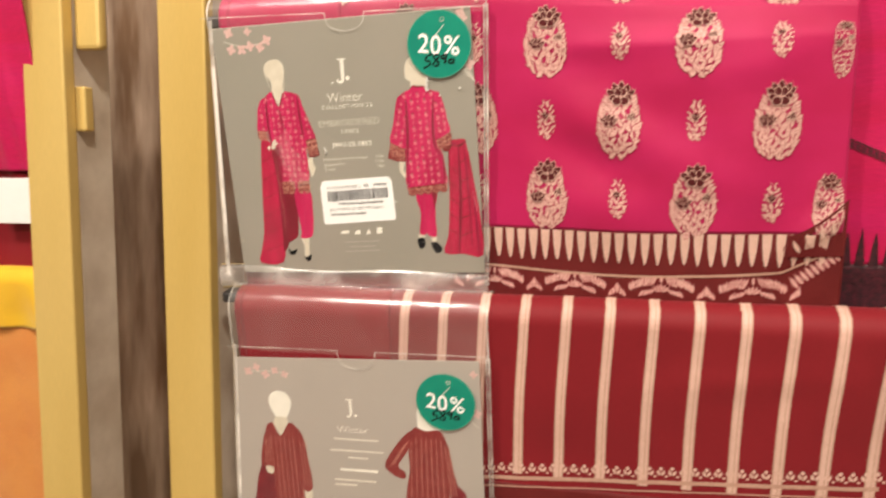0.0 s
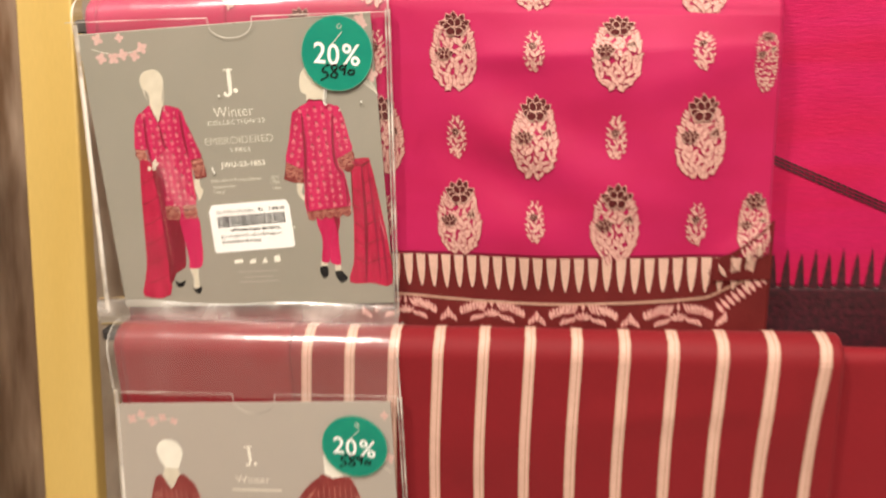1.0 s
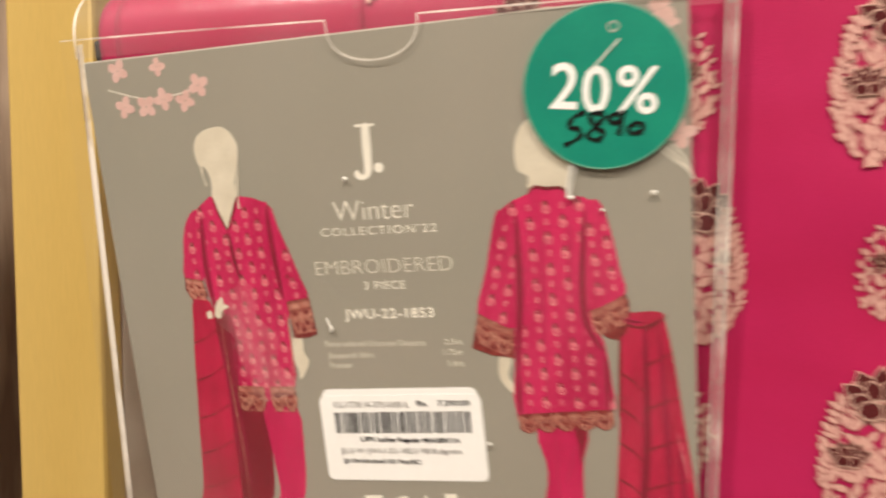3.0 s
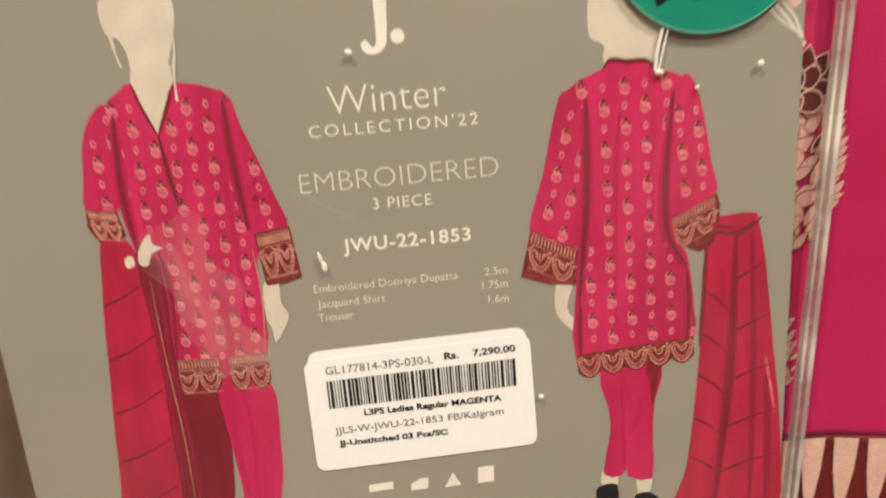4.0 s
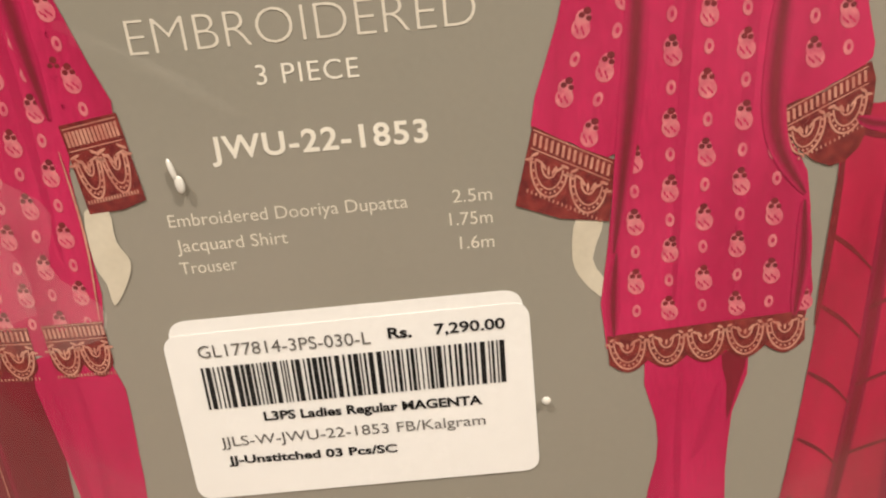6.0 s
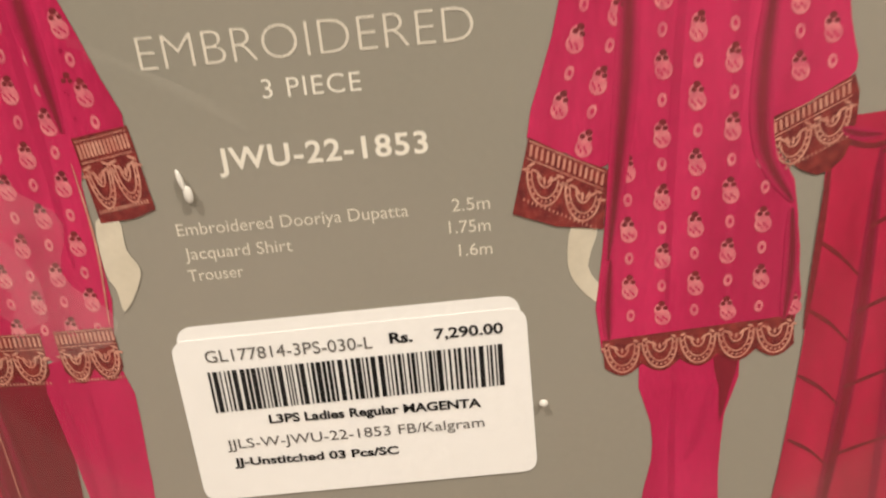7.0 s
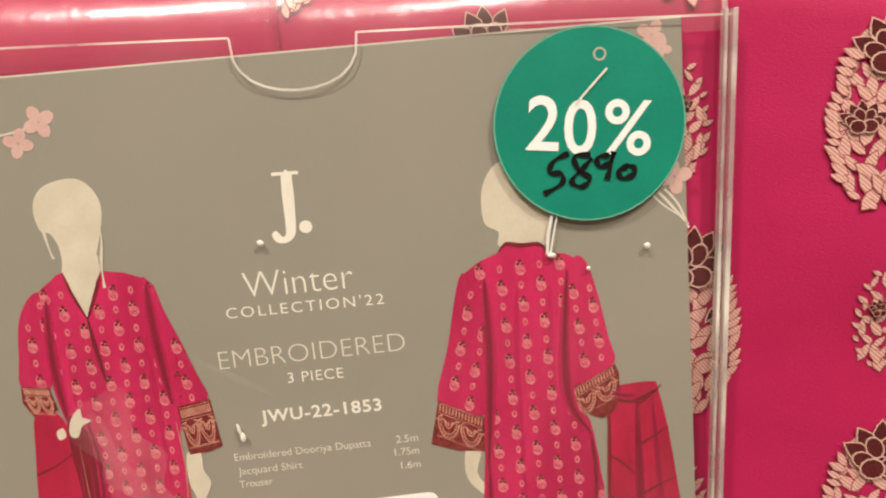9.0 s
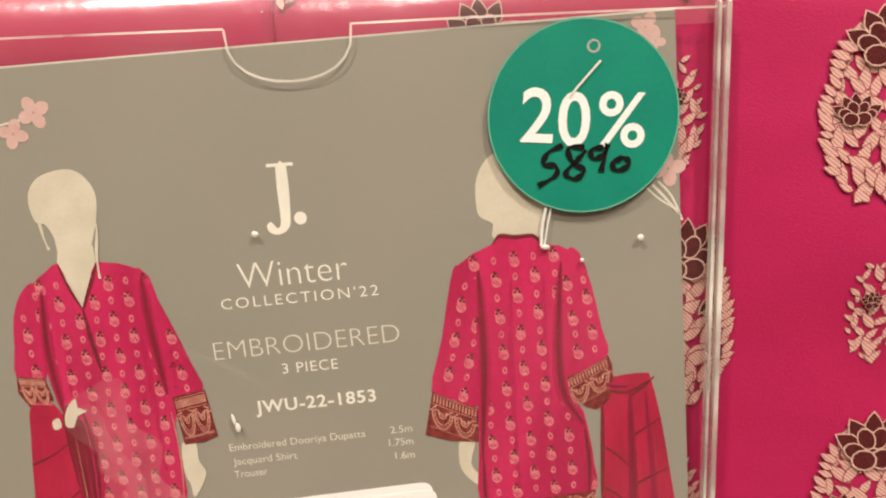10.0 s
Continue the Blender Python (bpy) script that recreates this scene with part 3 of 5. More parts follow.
def rod(m, crown, front, radius, x0, x1, name, label):
    """A round rod from the post, with an added near-black disc for the shade in the roll's open end; radius of the
    metal itself.
    """
    ob = thing(name, label, "rod", m, "garment rods")
    for piece, a, b, r, mat in (("tube", x0, x1, radius, GOLD), ("end_hollow_shade", x0 - 4, x0, radius + 1.5, DARK)):
        bm = bmesh.new()
        bmesh.ops.create_cone(bm, cap_ends=True, segments=28, radius1=r * 0.001, radius2=r * 0.001, depth=(b - a) * 0.001,
                              matrix=Matrix.Translation(((a + b) / 2000, front * 0.001, crown * 0.001)) @ Matrix.Rotation(math.pi / 2, 4, "Y"))
        part(piece, bm, mat, ob, smooth=False)
    # Added arm, coloured near black for the shaded gap beside the roll.
    arm = bmesh.new()
    box(arm, (x0 - 37) * 0.001, (x0 + 8) * 0.001, (front + 14) * 0.001, (front + 36) * 0.001, (crown - 5) * 0.001, (crown + 5) * 0.001, 0.002)
    part("arm", arm, DARK, ob, "added bracket arm coloured as the shaded gap")
    return ob


rod(MIDDLE, 100, 24, 5, -103, 620, "garment_rod", "gold round rod under the magenta cloth")
rod(LOWER, -139, 24, 5, -101, 620, "garment_rod", "gold round rod under the striped maroon cloth")
rod(UPPER, 325, 24, 5, -103, 620, "garment_rod", "gold round rod under the rust silk cloth")

# ---- middle pack: magenta cloth with woven bouquets ----
pink = Drape(4.0, 100.0, 18.0, (
    (262, 0, 88, 400, 0, 13.0), (196, 42, 60, 18, -30, -2.0), (240, -14, 70, 18, -24, 3.0), (184, -14, 46, 17, -40, -3.2), (206, 10, 46, 18, -36, 1.6), (206, -50, 40, 26, 0, 6.0),
    (232, 86, 45, 9, -8, -1.4), (232, 98, 50, 9, 0, 1.4), (205, 66, 50, 9, 0, 1.4), (315, 0, 40, 22, 70, 2.5), (120, -20, 14, 90, 0, -2.5),
    (348, -66, 34, 12, 38, 5.0), (300, 50, 60, 14, 12, 2.0)), 3.0, sag=19.0)
cloth = thing("magenta_cloth", "magenta silk cloth with cream woven bouquets draped over a rod", "fabric", MIDDLE, "suit cloths on the rods")
pink.sheet("cloth", PINK, -108, 363, -69, 205, cloth, step=2.5)
pink.sheet("border_band", WINE, -108, 366, -180, -69, cloth, "wine red woven border band", step=2.5)
pink.sheet("folded_cloth", PINK, -100, -2, 20, 160, cloth, "second folded layer of magenta cloth", step=4, lift=1.1)
for col in range(5):
    for row in range(4):
        u, v = 103.2 + 53.0 * col, 127.5 - 56.8 * row - 1.2 * (col - 1)
        large = (col + row) % 2 == 0
        if u < 345:
            bouquet(pink, cloth, u, v + 1, 29.5 if large else 12.5, 51 if large else 27.5, 10 * col + row, large)
bouquet(pink, cloth, 354, 62, 13, 46, 77)
bouquet(pink, cloth, 352, -47, 19, 47, 78)
bouquet(pink, cloth, 51, 78, 28, 49, 79)
bouquet(pink, cloth, -1, 128, 24, 44, 80)
teeth = bmesh.new()
for k in range(27):
    u = 108.0 + 9.35 * k
    drop = 0.5 * math.sin(k * 1.3)
    pink.lay(teeth, [(u - 3.4, -69.5), (u + 3.4, -69.5), (u + 2.9, -80), (u + 1.7, -89), (u + 0.5, -93.5 + drop), (u - 0.5, -93.5 + drop), (u - 1.7, -89), (u - 2.9, -80)], 0.6)
part("tooth_trim", teeth, CREAM, cloth, "row of cream woven teeth")
line = bmesh.new()
for k in range(60):
    a, b = 106 + 4.25 * k, 106 + 4.25 * (k + 1)
    za, zb = (-99 - 3.6 * math.sin((q - 106) / 190 * math.pi) + max(0, (q - 325) * 0.45) for q in (a, b))
    pink.lay(line, [(a, za), (b, zb), (b, zb - 1.9), (a, za - 1.9)], 0.6)
part("border_line", line, PALE_THREAD, cloth)
sprig, shade = bmesh.new(), bmesh.new()
rnd = random.Random(5)


def sprig_leaf(u, v, long, wide, way, n):
    pink.lay_flat(shade, leaf(u, v, long * 1.12, wide * 1.5, radians(way)), (u, v), 0.45 + 0.012 * n)
    pink.lay_flat(sprig, leaf(u, v, long, wide, radians(way)), (u, v), 0.458 + 0.012 * n)


for k in range(4):
    u = 113.5 + 64.2 * k
    for side in (-1, 1):
        for q in range(9):
            sprig_leaf(u + side * (5.5 + 2.1 * q), -106.2 - 0.10 * (q - 1) ** 2 + rnd.uniform(-0.5, 0.5), 9.5 - 0.3 * q, 2.7, 90 + side * (34 - 5 * q) + rnd.uniform(-6, 6), q)
        for q in range(4):
            sprig_leaf(u + side * (7 + 2.4 * q), -114.5 - 0.6 * q, 6.5, 2.3, 90 + side * (50 - 6 * q), q + 9)
        for q in range(3):
            sprig_leaf(u + side * (28 + 2 * q), -116 + 1.6 * q, 8.5, 2.5, 90 - side * (28 - 14 * q), q)
    for q in range(-2, 3):
        sprig_leaf(u + 1.8 * q, -111 - 0.8 * abs(q), 6.5, 2.2, 90 - 24 * q, q + 5)
    sprig_leaf(u, -104.5, 6.0, 2.2, 90, 2)
for q in range(9):
    sprig_leaf(334 + 3.3 * q, -106 + 2.6 * q, 10.5, 3.0, 128 + rnd.uniform(-8, 8), q)
part("sprig_shade", shade, ROSE, cloth, "dark rose woven outlines")
part("border_sprig", sprig, HATCH, cloth, "cream woven leaf sprigs")

# the far lower corner of the cloth is turned up and shows its wine red border
turn_up = bmesh.new()
for k in range(12):
    a, b = 328 + 3.1 * k, 328 + 3.1 * (k + 1)
    za, zb = (-70 + 26 * ((q - 328) / 37) ** 1.4 for q in (a, b))
    pink.lay(turn_up, [(a, -86), (b, -86), (b, zb), (a, za)], 1.5)
part("turned_corner", turn_up, WINE, cloth, "wine red corner turned up")
bits = bmesh.new()
for u, v, t in ((333, -78, 70), (341, -73, 60), (349, -68, 50), (356, -64, 45)):
    pink.lay(bits, leaf(u, v, 11, 3.2, radians(t + 50)), 2.0)
part("corner_tooth_trim", bits, CREAM, cloth)

cover = sleeve(MIDDLE, pink, -121, -131, 114.6, 99.2, -116, (-13.8, 18.6, 13.6), "clear plastic sleeve over magenta cloth with a thumb notch", -3.0, 5.5)
for k, (track, wide) in enumerate((([(-36, 17), (-26, 12.4), (-18, 7.6), (-11, 3)], 1.6), ([(-34, 15), (-25, 11.2), (-16, 5.6)], 2.4), ([(-28, 13.6), (-21, 9.8), (-14, 6.4)], 1.2), ([(-62, 6), (-55, -8), (-50, -22), (-46, -36)], 20.0), ([(-66, 0), (-58, -14), (-52, -30)], 11.0))):
    bm = bmesh.new()
    ribbon(bm, track, wide, -1.42 - 0.02 * k, 6, taper=True)
    part("scuff", bm, SCUFF, cover, "faint milky scuff in the film").visible_shadow = False


# ---- grey printed card of the middle pack ----
def board(corners, mat, thick, m, label, name="printed_card"):
    ob = thing(name, label, "card", m, "printed cards in the sleeves")
    bm = bmesh.new()
    f = [bm.verts.new((x * 0.001, 0.0, z * 0.001)) for x, z in corners]
    r = [bm.verts.new((x * 0.001, thick * 0.001, z * 0.001)) for x, z in corners]
    bm.faces.new(f)
    bm.faces.new(r[::-1])
    for i in range(4):
        bm.faces.new((f[i], r[i], r[(i + 1) % 4], f[(i + 1) % 4]))
    bmesh.ops.recalc_face_normals(bm, faces=bm.faces)
    part("board", bm, mat, ob)
    rim = bmesh.new()
    ribbon(rim, [corners[0], corners[1]], 0.5, -0.02, 1)
    part("cut_edge", rim, EDGE, ob)
    return ob


card = board(((-113.5, 92.3), (101.2, 98.0), (106.4, -106), (-107.6, -112)), BOARD, 0.6, MIDDLE, "grey printed card showing two magenta suits inside a clear sleeve")
D = -0.10
# words
printed("title_word", "Winter", (-17.2, 31.4), (12.5, 32.6), 7.2, D, INK, card, -0.014)
printed("collection_lettering", "COLLECTION'22", (-22.7, 26.1), (20.3, 27.7), 2.9, D, INK, card, -0.004, 1.25)
printed("embroidered_word", "EMBROIDERED", (-26.1, 11.8), (25.2, 14.2), 5.2, D, INK_SOFT, card, -0.020)
printed("piece_lettering", "3 PIECE", (-7.8, 6.9), (7.6, 7.5), 2.9, D, INK, card, -0.002, 1.1)
printed("code_lettering", "JWU-22-1853", (-16.4, -4.2), (17.4, -2.6), 3.4, D, INK, card, 0.022, 1.1)
for text, a, b, more, c, d in (("Embroidered Dooriya Dupatta", (-25.0, -15.1), (13.6, -13.1), "2.5m", (20.7, -12.6), (26.9, -12.3)),
                               ("Jacquard Shirt", (-24.4, -19.4), (-6.1, -18.4), "1.75m", (20.1, -16.4), (26.9, -16.1)),
                               ("Trouser", (-24.4, -23.3), (-14.9, -22.7), "1.6m", (21.6, -20.4), (27.1, -20.2))):
    printed("content_line", text, a, b, 2.1, D, INK_SOFT, card)
    printed("content_length", more, c, d, 2.1, D, INK_SOFT, card)
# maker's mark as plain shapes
mark = bmesh.new()
ribbon(mark, [(-6.8, 64.4), (0.3, 64.5)], 0.9, D, 1)
flat(mark, smooth_loop([(-4.4, 64.0), (-1.5, 64.0), (-1.5, 51.5), (-2.2, 47.6), (-4.6, 45.9), (-7.3, 46.4), (-8.2, 48.4), (-7.0, 49.4), (-6.0, 48.4), (-5.2, 47.6), (-4.4, 48.6), (-4.3, 52.0)], 2), D - 0.02)
fan(mark, oval(1.0, 50.0, 1.75, 1.75, 16), D)
part("maker_mark", mark, INK, card, "white bar and dot mark")
# care marks and faint small print
care = bmesh.new()
flat(care, [(-14.4, -76.2), (-7.4, -75.4), (-7.4, -73.0), (-14.4, -73.8)], D)
flat(care, [(-2.4, -76.4), (2.6, -75.9), (2.8, -72.4), (0.4, -72.6), (-2.2, -74.2)], D)
flat(care, [(7.4, -76.0), (12.2, -75.4), (9.9, -71.2)], D)
flat(care, [(17.0, -75.2), (21.7, -74.8), (21.7, -69.7), (17.2, -70.1)], D)
part("care_marks", care, INK, card)
for k, (a, b) in enumerate((((-12, -83), (19, -81.4)), ((-8, -87), (15, -85.8)), ((-12, -91), (19, -89.4)))):
    bm = bmesh.new()
    ribbon(bm, [a, b], 0.6, D, 1)
    part("small_print_bar", bm, BOARD_WARM, card)


def blossom(owner, spots, twig, depth):
    petals, stem = bmesh.new(), bmesh.new()
    for (x, z, r) in spots:
        for k in range(4):
            a = radians(35 + 90 * k + x * 7)
            fan(petals, oval(x + r * 0.50 * math.cos(a), z + r * 0.50 * math.sin(a), r * 0.48, r * 0.38, 9, a), depth - 0.01 * k)
    ribbon(stem, twig, 0.5, depth + 0.02, 5)
    part("printed_blossom", petals, BLOSSOM, owner, "pale pink printed blossom")
    part("printed_twig", stem, INK_SOFT, owner)


blossom(card, ((-65.5, 81.6, 4.6), (-71.6, 76.4, 4.2), (-80.6, 77.5, 4.4), (-88.2, 75.2, 4.6), (-81.6, 89.0, 3.6), (-97.5, 75.4, 4.4), (-98.6, 88.6, 4.6)), [(-62, 82), (-74, 79), (-88, 78), (-104, 82)], D)
blossom(card, ((99.2, 57.4, 5.0), (93.6, 94.0, 4.2), (96.0, 90.4, 3.0)), [(93.6, 52.6), (97.0, 49.4), (102.4, 45.8)], D)
bm = bmesh.new()
ribbon(bm, [(95.0, 53.4), (98.2, 50.0), (102.8, 44.4)], 0.7, D, 4)
ribbon(bm, [(96.6, 54.2), (100.2, 50.0), (103.0, 43.4)], 0.6, D, 4)
part("printed_twig", bm, INK_SOFT, card)

# front picture
suit_print(card, [(-60.1, 66.6), (-55.6, 65.0), (-52.7, 60.3), (-52.9, 54.6), (-54.7, 48.3), (-56.6, 44.1), (-60.3, 41.8), (-64.4, 43.7), (-65.2, 48.6), (-67.0, 52.2), (-69.6, 53.4), (-70.5, 59.7), (-67.3, 64.7)], SKIN, D, "plain_oval", "cream featureless oval shape")
suit_print(card, [(-64.6, 46), (-55.2, 46), (-54.9, 40.9), (-60.4, 28.8), (-65.5, 41.3)], SKIN, D - 0.02, "plain_tip", steps=1)
bm = bmesh.new()
ribbon(bm, [(-54.8, 56.8), (-53.4, 51.0), (-54.4, 43.4), (-54.4, 36.8)], 0.9, D - 0.27, 5, taper=True)
ribbon(bm, [(-68.6, 53.6), (-68.0, 49.1), (-67.0, 45.4)], 0.9, D - 0.02, 4, taper=True)
part("plain_strand", bm, SKIN, card)
shirt, loop = suit_print(card, [(-65.2, 41.6), (-63.2, 35.0), (-60.3, 29.0), (-57.4, 35.0), (-54.8, 41.4), (-43.2, 38.6), (-40.6, 34.0), (-38.6, 25), (-35.8, 14), (-36.6, 4), (-39.2, -5.5), (-38.7, -17.5), (-39.5, -34), (-51.2, -37.5), (-64.6, -34), (-64.0, -18.7), (-63.6, -6.7), (-69.3, 2.0), (-72.6, 11.4), (-74.4, 21.0), (-75.0, 33.0), (-72.6, 36.6), (-69.0, 39.4)], P_PINK, D - 0.06, "printed_shirt", "printed magenta long shirt", 2)
sprinkle(shirt, loop, D - 0.13, 1, (-51.9, 4.7), 4.7, 5.15)
for a, b, count in (((-64.6, -32.2), (-52.4, -32.0), 2), ((-50.0, -31.8), (-39.3, -31.2), 2)):
    trim, loop = suit_print(card, scalloped(a, b, 10.6, count), P_CUFF, D - 0.15, "printed_hem", steps=1)
    scallops(trim, a, b, 10.6, D - 0.20, count)
arm, loop = suit_print(card, [(-44.0, 39.2), (-42.0, 36.0), (-38.6, 27.4), (-35.6, 19.7), (-32.6, 11.1), (-30.4, 3.4), (-39.3, 1.8), (-40.7, 12.2), (-42.5, 21.9), (-43.4, 31.1)], P_PINK, D - 0.16, "printed_sleeve", "", 3)
sprinkle(arm, loop, D - 0.21, 10, (-37.5, 19.3), 5.0, 5.1)
cuff, loop = suit_print(card, [(-39.2, 2.0), (-29.9, 3.7), (-27.8, -10.2), (-31.7, -11.7), (-37.3, -12.3)], P_CUFF, D - 0.18, "printed_cuff", steps=1)
scallops(cuff, (-38.8, 1.6), (-30.2, 3.3), 13.0, D - 0.23, 2, True, (0.13, -0.99))
suit_print(card, [(-38.2, -12.0), (-34.3, -11.6), (-34.0, -17.1), (-32.3, -20.6), (-33.7, -24.6), (-36.5, -28.4), (-37.1, -24.4), (-38.4, -20.9)], SKIN, D - 0.16, "plain_tip", "", 3)
arm, loop = suit_print(card, [(-71.5, 34.6), (-73.4, 36.6), (-76.8, 33.4), (-79.4, 27.3), (-80.5, 19.1), (-81.2, 10.1), (-73.5, 8.9), (-72.6, 16.9), (-70.6, 23.9)], P_PINK, D - 0.12, "printed_sleeve", "", 3)
sprinkle(arm, loop, D - 0.17, 4, (-76.4, 22), 4.6, 5.2)
cuff, loop = suit_print(card, [(-81.3, 10.6), (-73.6, 9.6), (-72.0, 3.2), (-78.5, 0.8), (-81.5, 5.8)], P_CUFF, D - 0.18, "printed_cuff", steps=1)
scallops(cuff, (-81.0, 10.2), (-73.8, 9.4), 8.2, D - 0.23, 2, True, (0.16, -0.99))
scarf, loop = suit_print(card, [(-78.6, 2.0), (-72.6, 2.3), (-69.2, -5.0), (-68.8, -16), (-68.0, -32), (-67.8, -53), (-67.2, -78), (-69.2, -101.6), (-90.7, -102.7), (-88.4, -90), (-84.9, -75), (-83.5, -52.4), (-82.4, -37.4), (-81.3, -20.5), (-80.0, -7.1)], P_SCARF, D - 0.20, "printed_scarf", "printed deep pink scarf with dark lines", 3)
bm = bmesh.new()
for k, z in enumerate((-12.5, -28, -44, -59, -74, -89)):
    out = -80.2 - 0.055 * abs(z)
    ribbon(bm, [(out, z - 3.2), ((out - 68.4) / 2, z - 0.6), (-68.6, z + 3.6)], 0.75, D - 0.25, 4, taper=True)
part("printed_line", bm, P_DARK, scarf)
under, loop = suit_print(card, [(-69.6, 1.6), (-66.4, -1.8), (-64.2, -6.0), (-63.9, -17.4), (-63.9, -32.7), (-62.3, -50.6), (-60.7, -71), (-63, -86), (-68, -92), (-67.5, -76), (-68, -53), (-68.2, -32), (-69.6, -15.7), (-70.3, -6.4)], P_WINE, D - 0.22, "printed_scarf", "dark wine under fold of the scarf", 3)
folds(under, ([(-67.6, -8), (-66.6, -30), (-64.6, -56), (-64, -80)],), P_GOLD, 0.32, D - 0.26)
folds(under, ([(-65.4, -6), (-65.2, -30), (-63.2, -56), (-62.6, -78)], [(-68.6, -12), (-67.4, -40), (-66.4, -70)]), P_DEEP, 1.2, D - 0.25)
suit_print(card, [(-53.2, -38.6), (-39.3, -39.6), (-38.1, -58), (-38.9, -72), (-41.6, -79.2), (-50.6, -80.2), (-50.2, -74), (-51.8, -59)], P_PINK, D - 0.04, "printed_trousers", "", 3)
suit_print(card, [(-64.6, -39), (-51.5, -38.6), (-51.9, -60), (-53.2, -77), (-57.4, -81.6), (-64, -84.4), (-66, -80), (-63, -54)], P_WINE, D - 0.03, "printed_trousers", "", 3)
suit_print(card, [(-69.5, -1.2), (-67.8, 1.9), (-65.9, 3.3), (-65.7, 0.6), (-63.2, -0.5), (-66.1, -1.9), (-67.6, -5.2), (-69.8, -4.6)], SKIN, D - 0.28, "plain_tip", "", 2)
suit_print(card, [(-73.4, -3.3), (-71.5, -2.2), (-70.9, -4.7), (-72.9, -5.6)], SKIN, D - 0.28, "plain_tip")
suit_print(card, [(-50.6, -79.6), (-44.2, -79.2), (-44.4, -88), (-44.9, -95.2), (-49.3, -95.2), (-48.6, -88)], SKIN, D - 0.02, "plain_tip", "", 3)
suit_print(card, [(-51.2, -94.2), (-48.5, -96.9), (-43.2, -94.6), (-43.9, -99.1), (-47.2, -100.2)], BLACK, D - 0.05, "printed_shoe")
suit_print(card, [(-63.8, -89.4), (-60.7, -92.0), (-55.6, -89.8), (-57.6, -94.4), (-62.3, -95.0)], BLACK, D - 0.05, "printed_shoe")

# back picture
suit_print(card, [(55, 64.2), (51.1, 62.6), (48.4, 57.8), (47.9, 52.1), (48.7, 47.5), (52.2, 45.4), (52.5, 41.0), (63.8, 40.3), (65.7, 47.6), (67.6, 55.4), (63.0, 62)], SKIN, D, "plain_oval", "cream featureless oval shape", 3)
suit_print(card, [(40.2, -15.5), (44.4, -16), (42.9, -22.9), (45.4, -27.2), (45.2, -30.0), (41.6, -27.0), (39.6, -22.8)], SKIN, D, "plain_tip", "", 3)
shirt, loop = suit_print(card, [(51.6, 39.8), (53.9, 42.0), (58, 41.4), (62.7, 41.5), (65.1, 39.0), (73.4, 36.6), (70.2, 22), (69.0, 14), (68.8, 5.1), (70.6, -2.2), (75.3, -9.4), (77.3, -22), (77.9, -35.6), (61.9, -37.6), (45.7, -39.4), (45.2, -20.8), (46.1, -8.5), (47.3, 2.0), (47.4, 19.8), (46.2, 24), (41.8, 34.3)], P_PINK, D - 0.06, "printed_shirt", "printed magenta long shirt seen from behind", 2)
sprinkle(shirt, loop, D - 0.13, 3.2, (59.0, 4.5), 5.4, 5.2)
trim, loop = suit_print(card, scalloped((45.6, -37.0), (77.9, -33.2), 7.4, 5), P_CUFF, D - 0.15, "printed_hem", steps=1)
scallops(trim, (45.6, -37.0), (77.9, -33.2), 7.4, D - 0.20, 5, False)
arm, loop = suit_print(card, [(41.7, 34.8), (46.4, 30.6), (47.9, 24), (47.7, 12.8), (45.8, -5.6), (39, -3.6), (32.9, -0.8), (36.7, 14.3), (39.2, 27.0)], P_PINK, D - 0.16, "printed_sleeve", "", 3)
sprinkle(arm, loop, D - 0.21, -13, (44.1, 7.7), 5.0, 5.1)
cuff, loop = suit_print(card, [(33.2, -0.8), (39.6, -4.2), (45.9, -6.6), (45.3, -16.5), (37.7, -15.8), (30.5, -13.4)], P_CUFF, D - 0.18, "printed_cuff", steps=1)
scallops(cuff, (33.3, -1.2), (45.5, -6.8), 10.4, D - 0.23, 2, True, (-0.13, -0.99))
arm, loop = suit_print(card, [(71.6, 36.6), (75.1, 36.2), (78.2, 26.9), (80.8, 14.7), (82.5, 7.4), (77, 3.6), (71.0, 0.4), (69.4, 9.7), (69.8, 22.6)], P_PINK, D - 0.16, "printed_sleeve", "", 3)
sprinkle(arm, loop, D - 0.21, 8, (74.1, 8.3), 4.8, 5.0)
cuff, loop = suit_print(card, [(70.0, 0.4), (76.3, 2.6), (82.4, 6.8), (83.6, 0.3), (82.5, -6.0), (78.6, -8.8), (73.4, -5.8)], P_CUFF, D - 0.18, "printed_cuff", "", 2)
scallops(cuff, (70.7, 0.2), (82.0, 6.2), 9.2, D - 0.23, 2, True, (0.16, -0.98))
suit_print(card, [(52.1, -40), (69.4, -39), (67.8, -52.4), (67.7, -64.8), (67.9, -77.0), (60.8, -75.8), (60.2, -72), (58.8, -75.4), (53.6, -74.6), (55.3, -62), (54.8, -54)], P_PINK, D - 0.04, "printed_trousers", "", 2)
suit_print(card, [(65.0, -41), (69.4, -40), (68.2, -48), (67.0, -54.2), (66.4, -47)], P_WINE, D - 0.07, "printed_trousers", "", 2)
scarf, loop = suit_print(card, [(80.1, -0.8), (84.4, 0.6), (92.6, 1.1), (94.3, -1.3), (97.2, -14.4), (100.6, -36.6), (104.4, -62), (105.4, -91.2), (90, -90.6), (73.8, -90.2), (77.4, -76), (79.0, -59.2), (80.1, -35.5), (80.2, -16.1)], P_SCARF, D - 0.12, "printed_scarf", "printed deep pink scarf with dark lines", 3)
bm = bmesh.new()
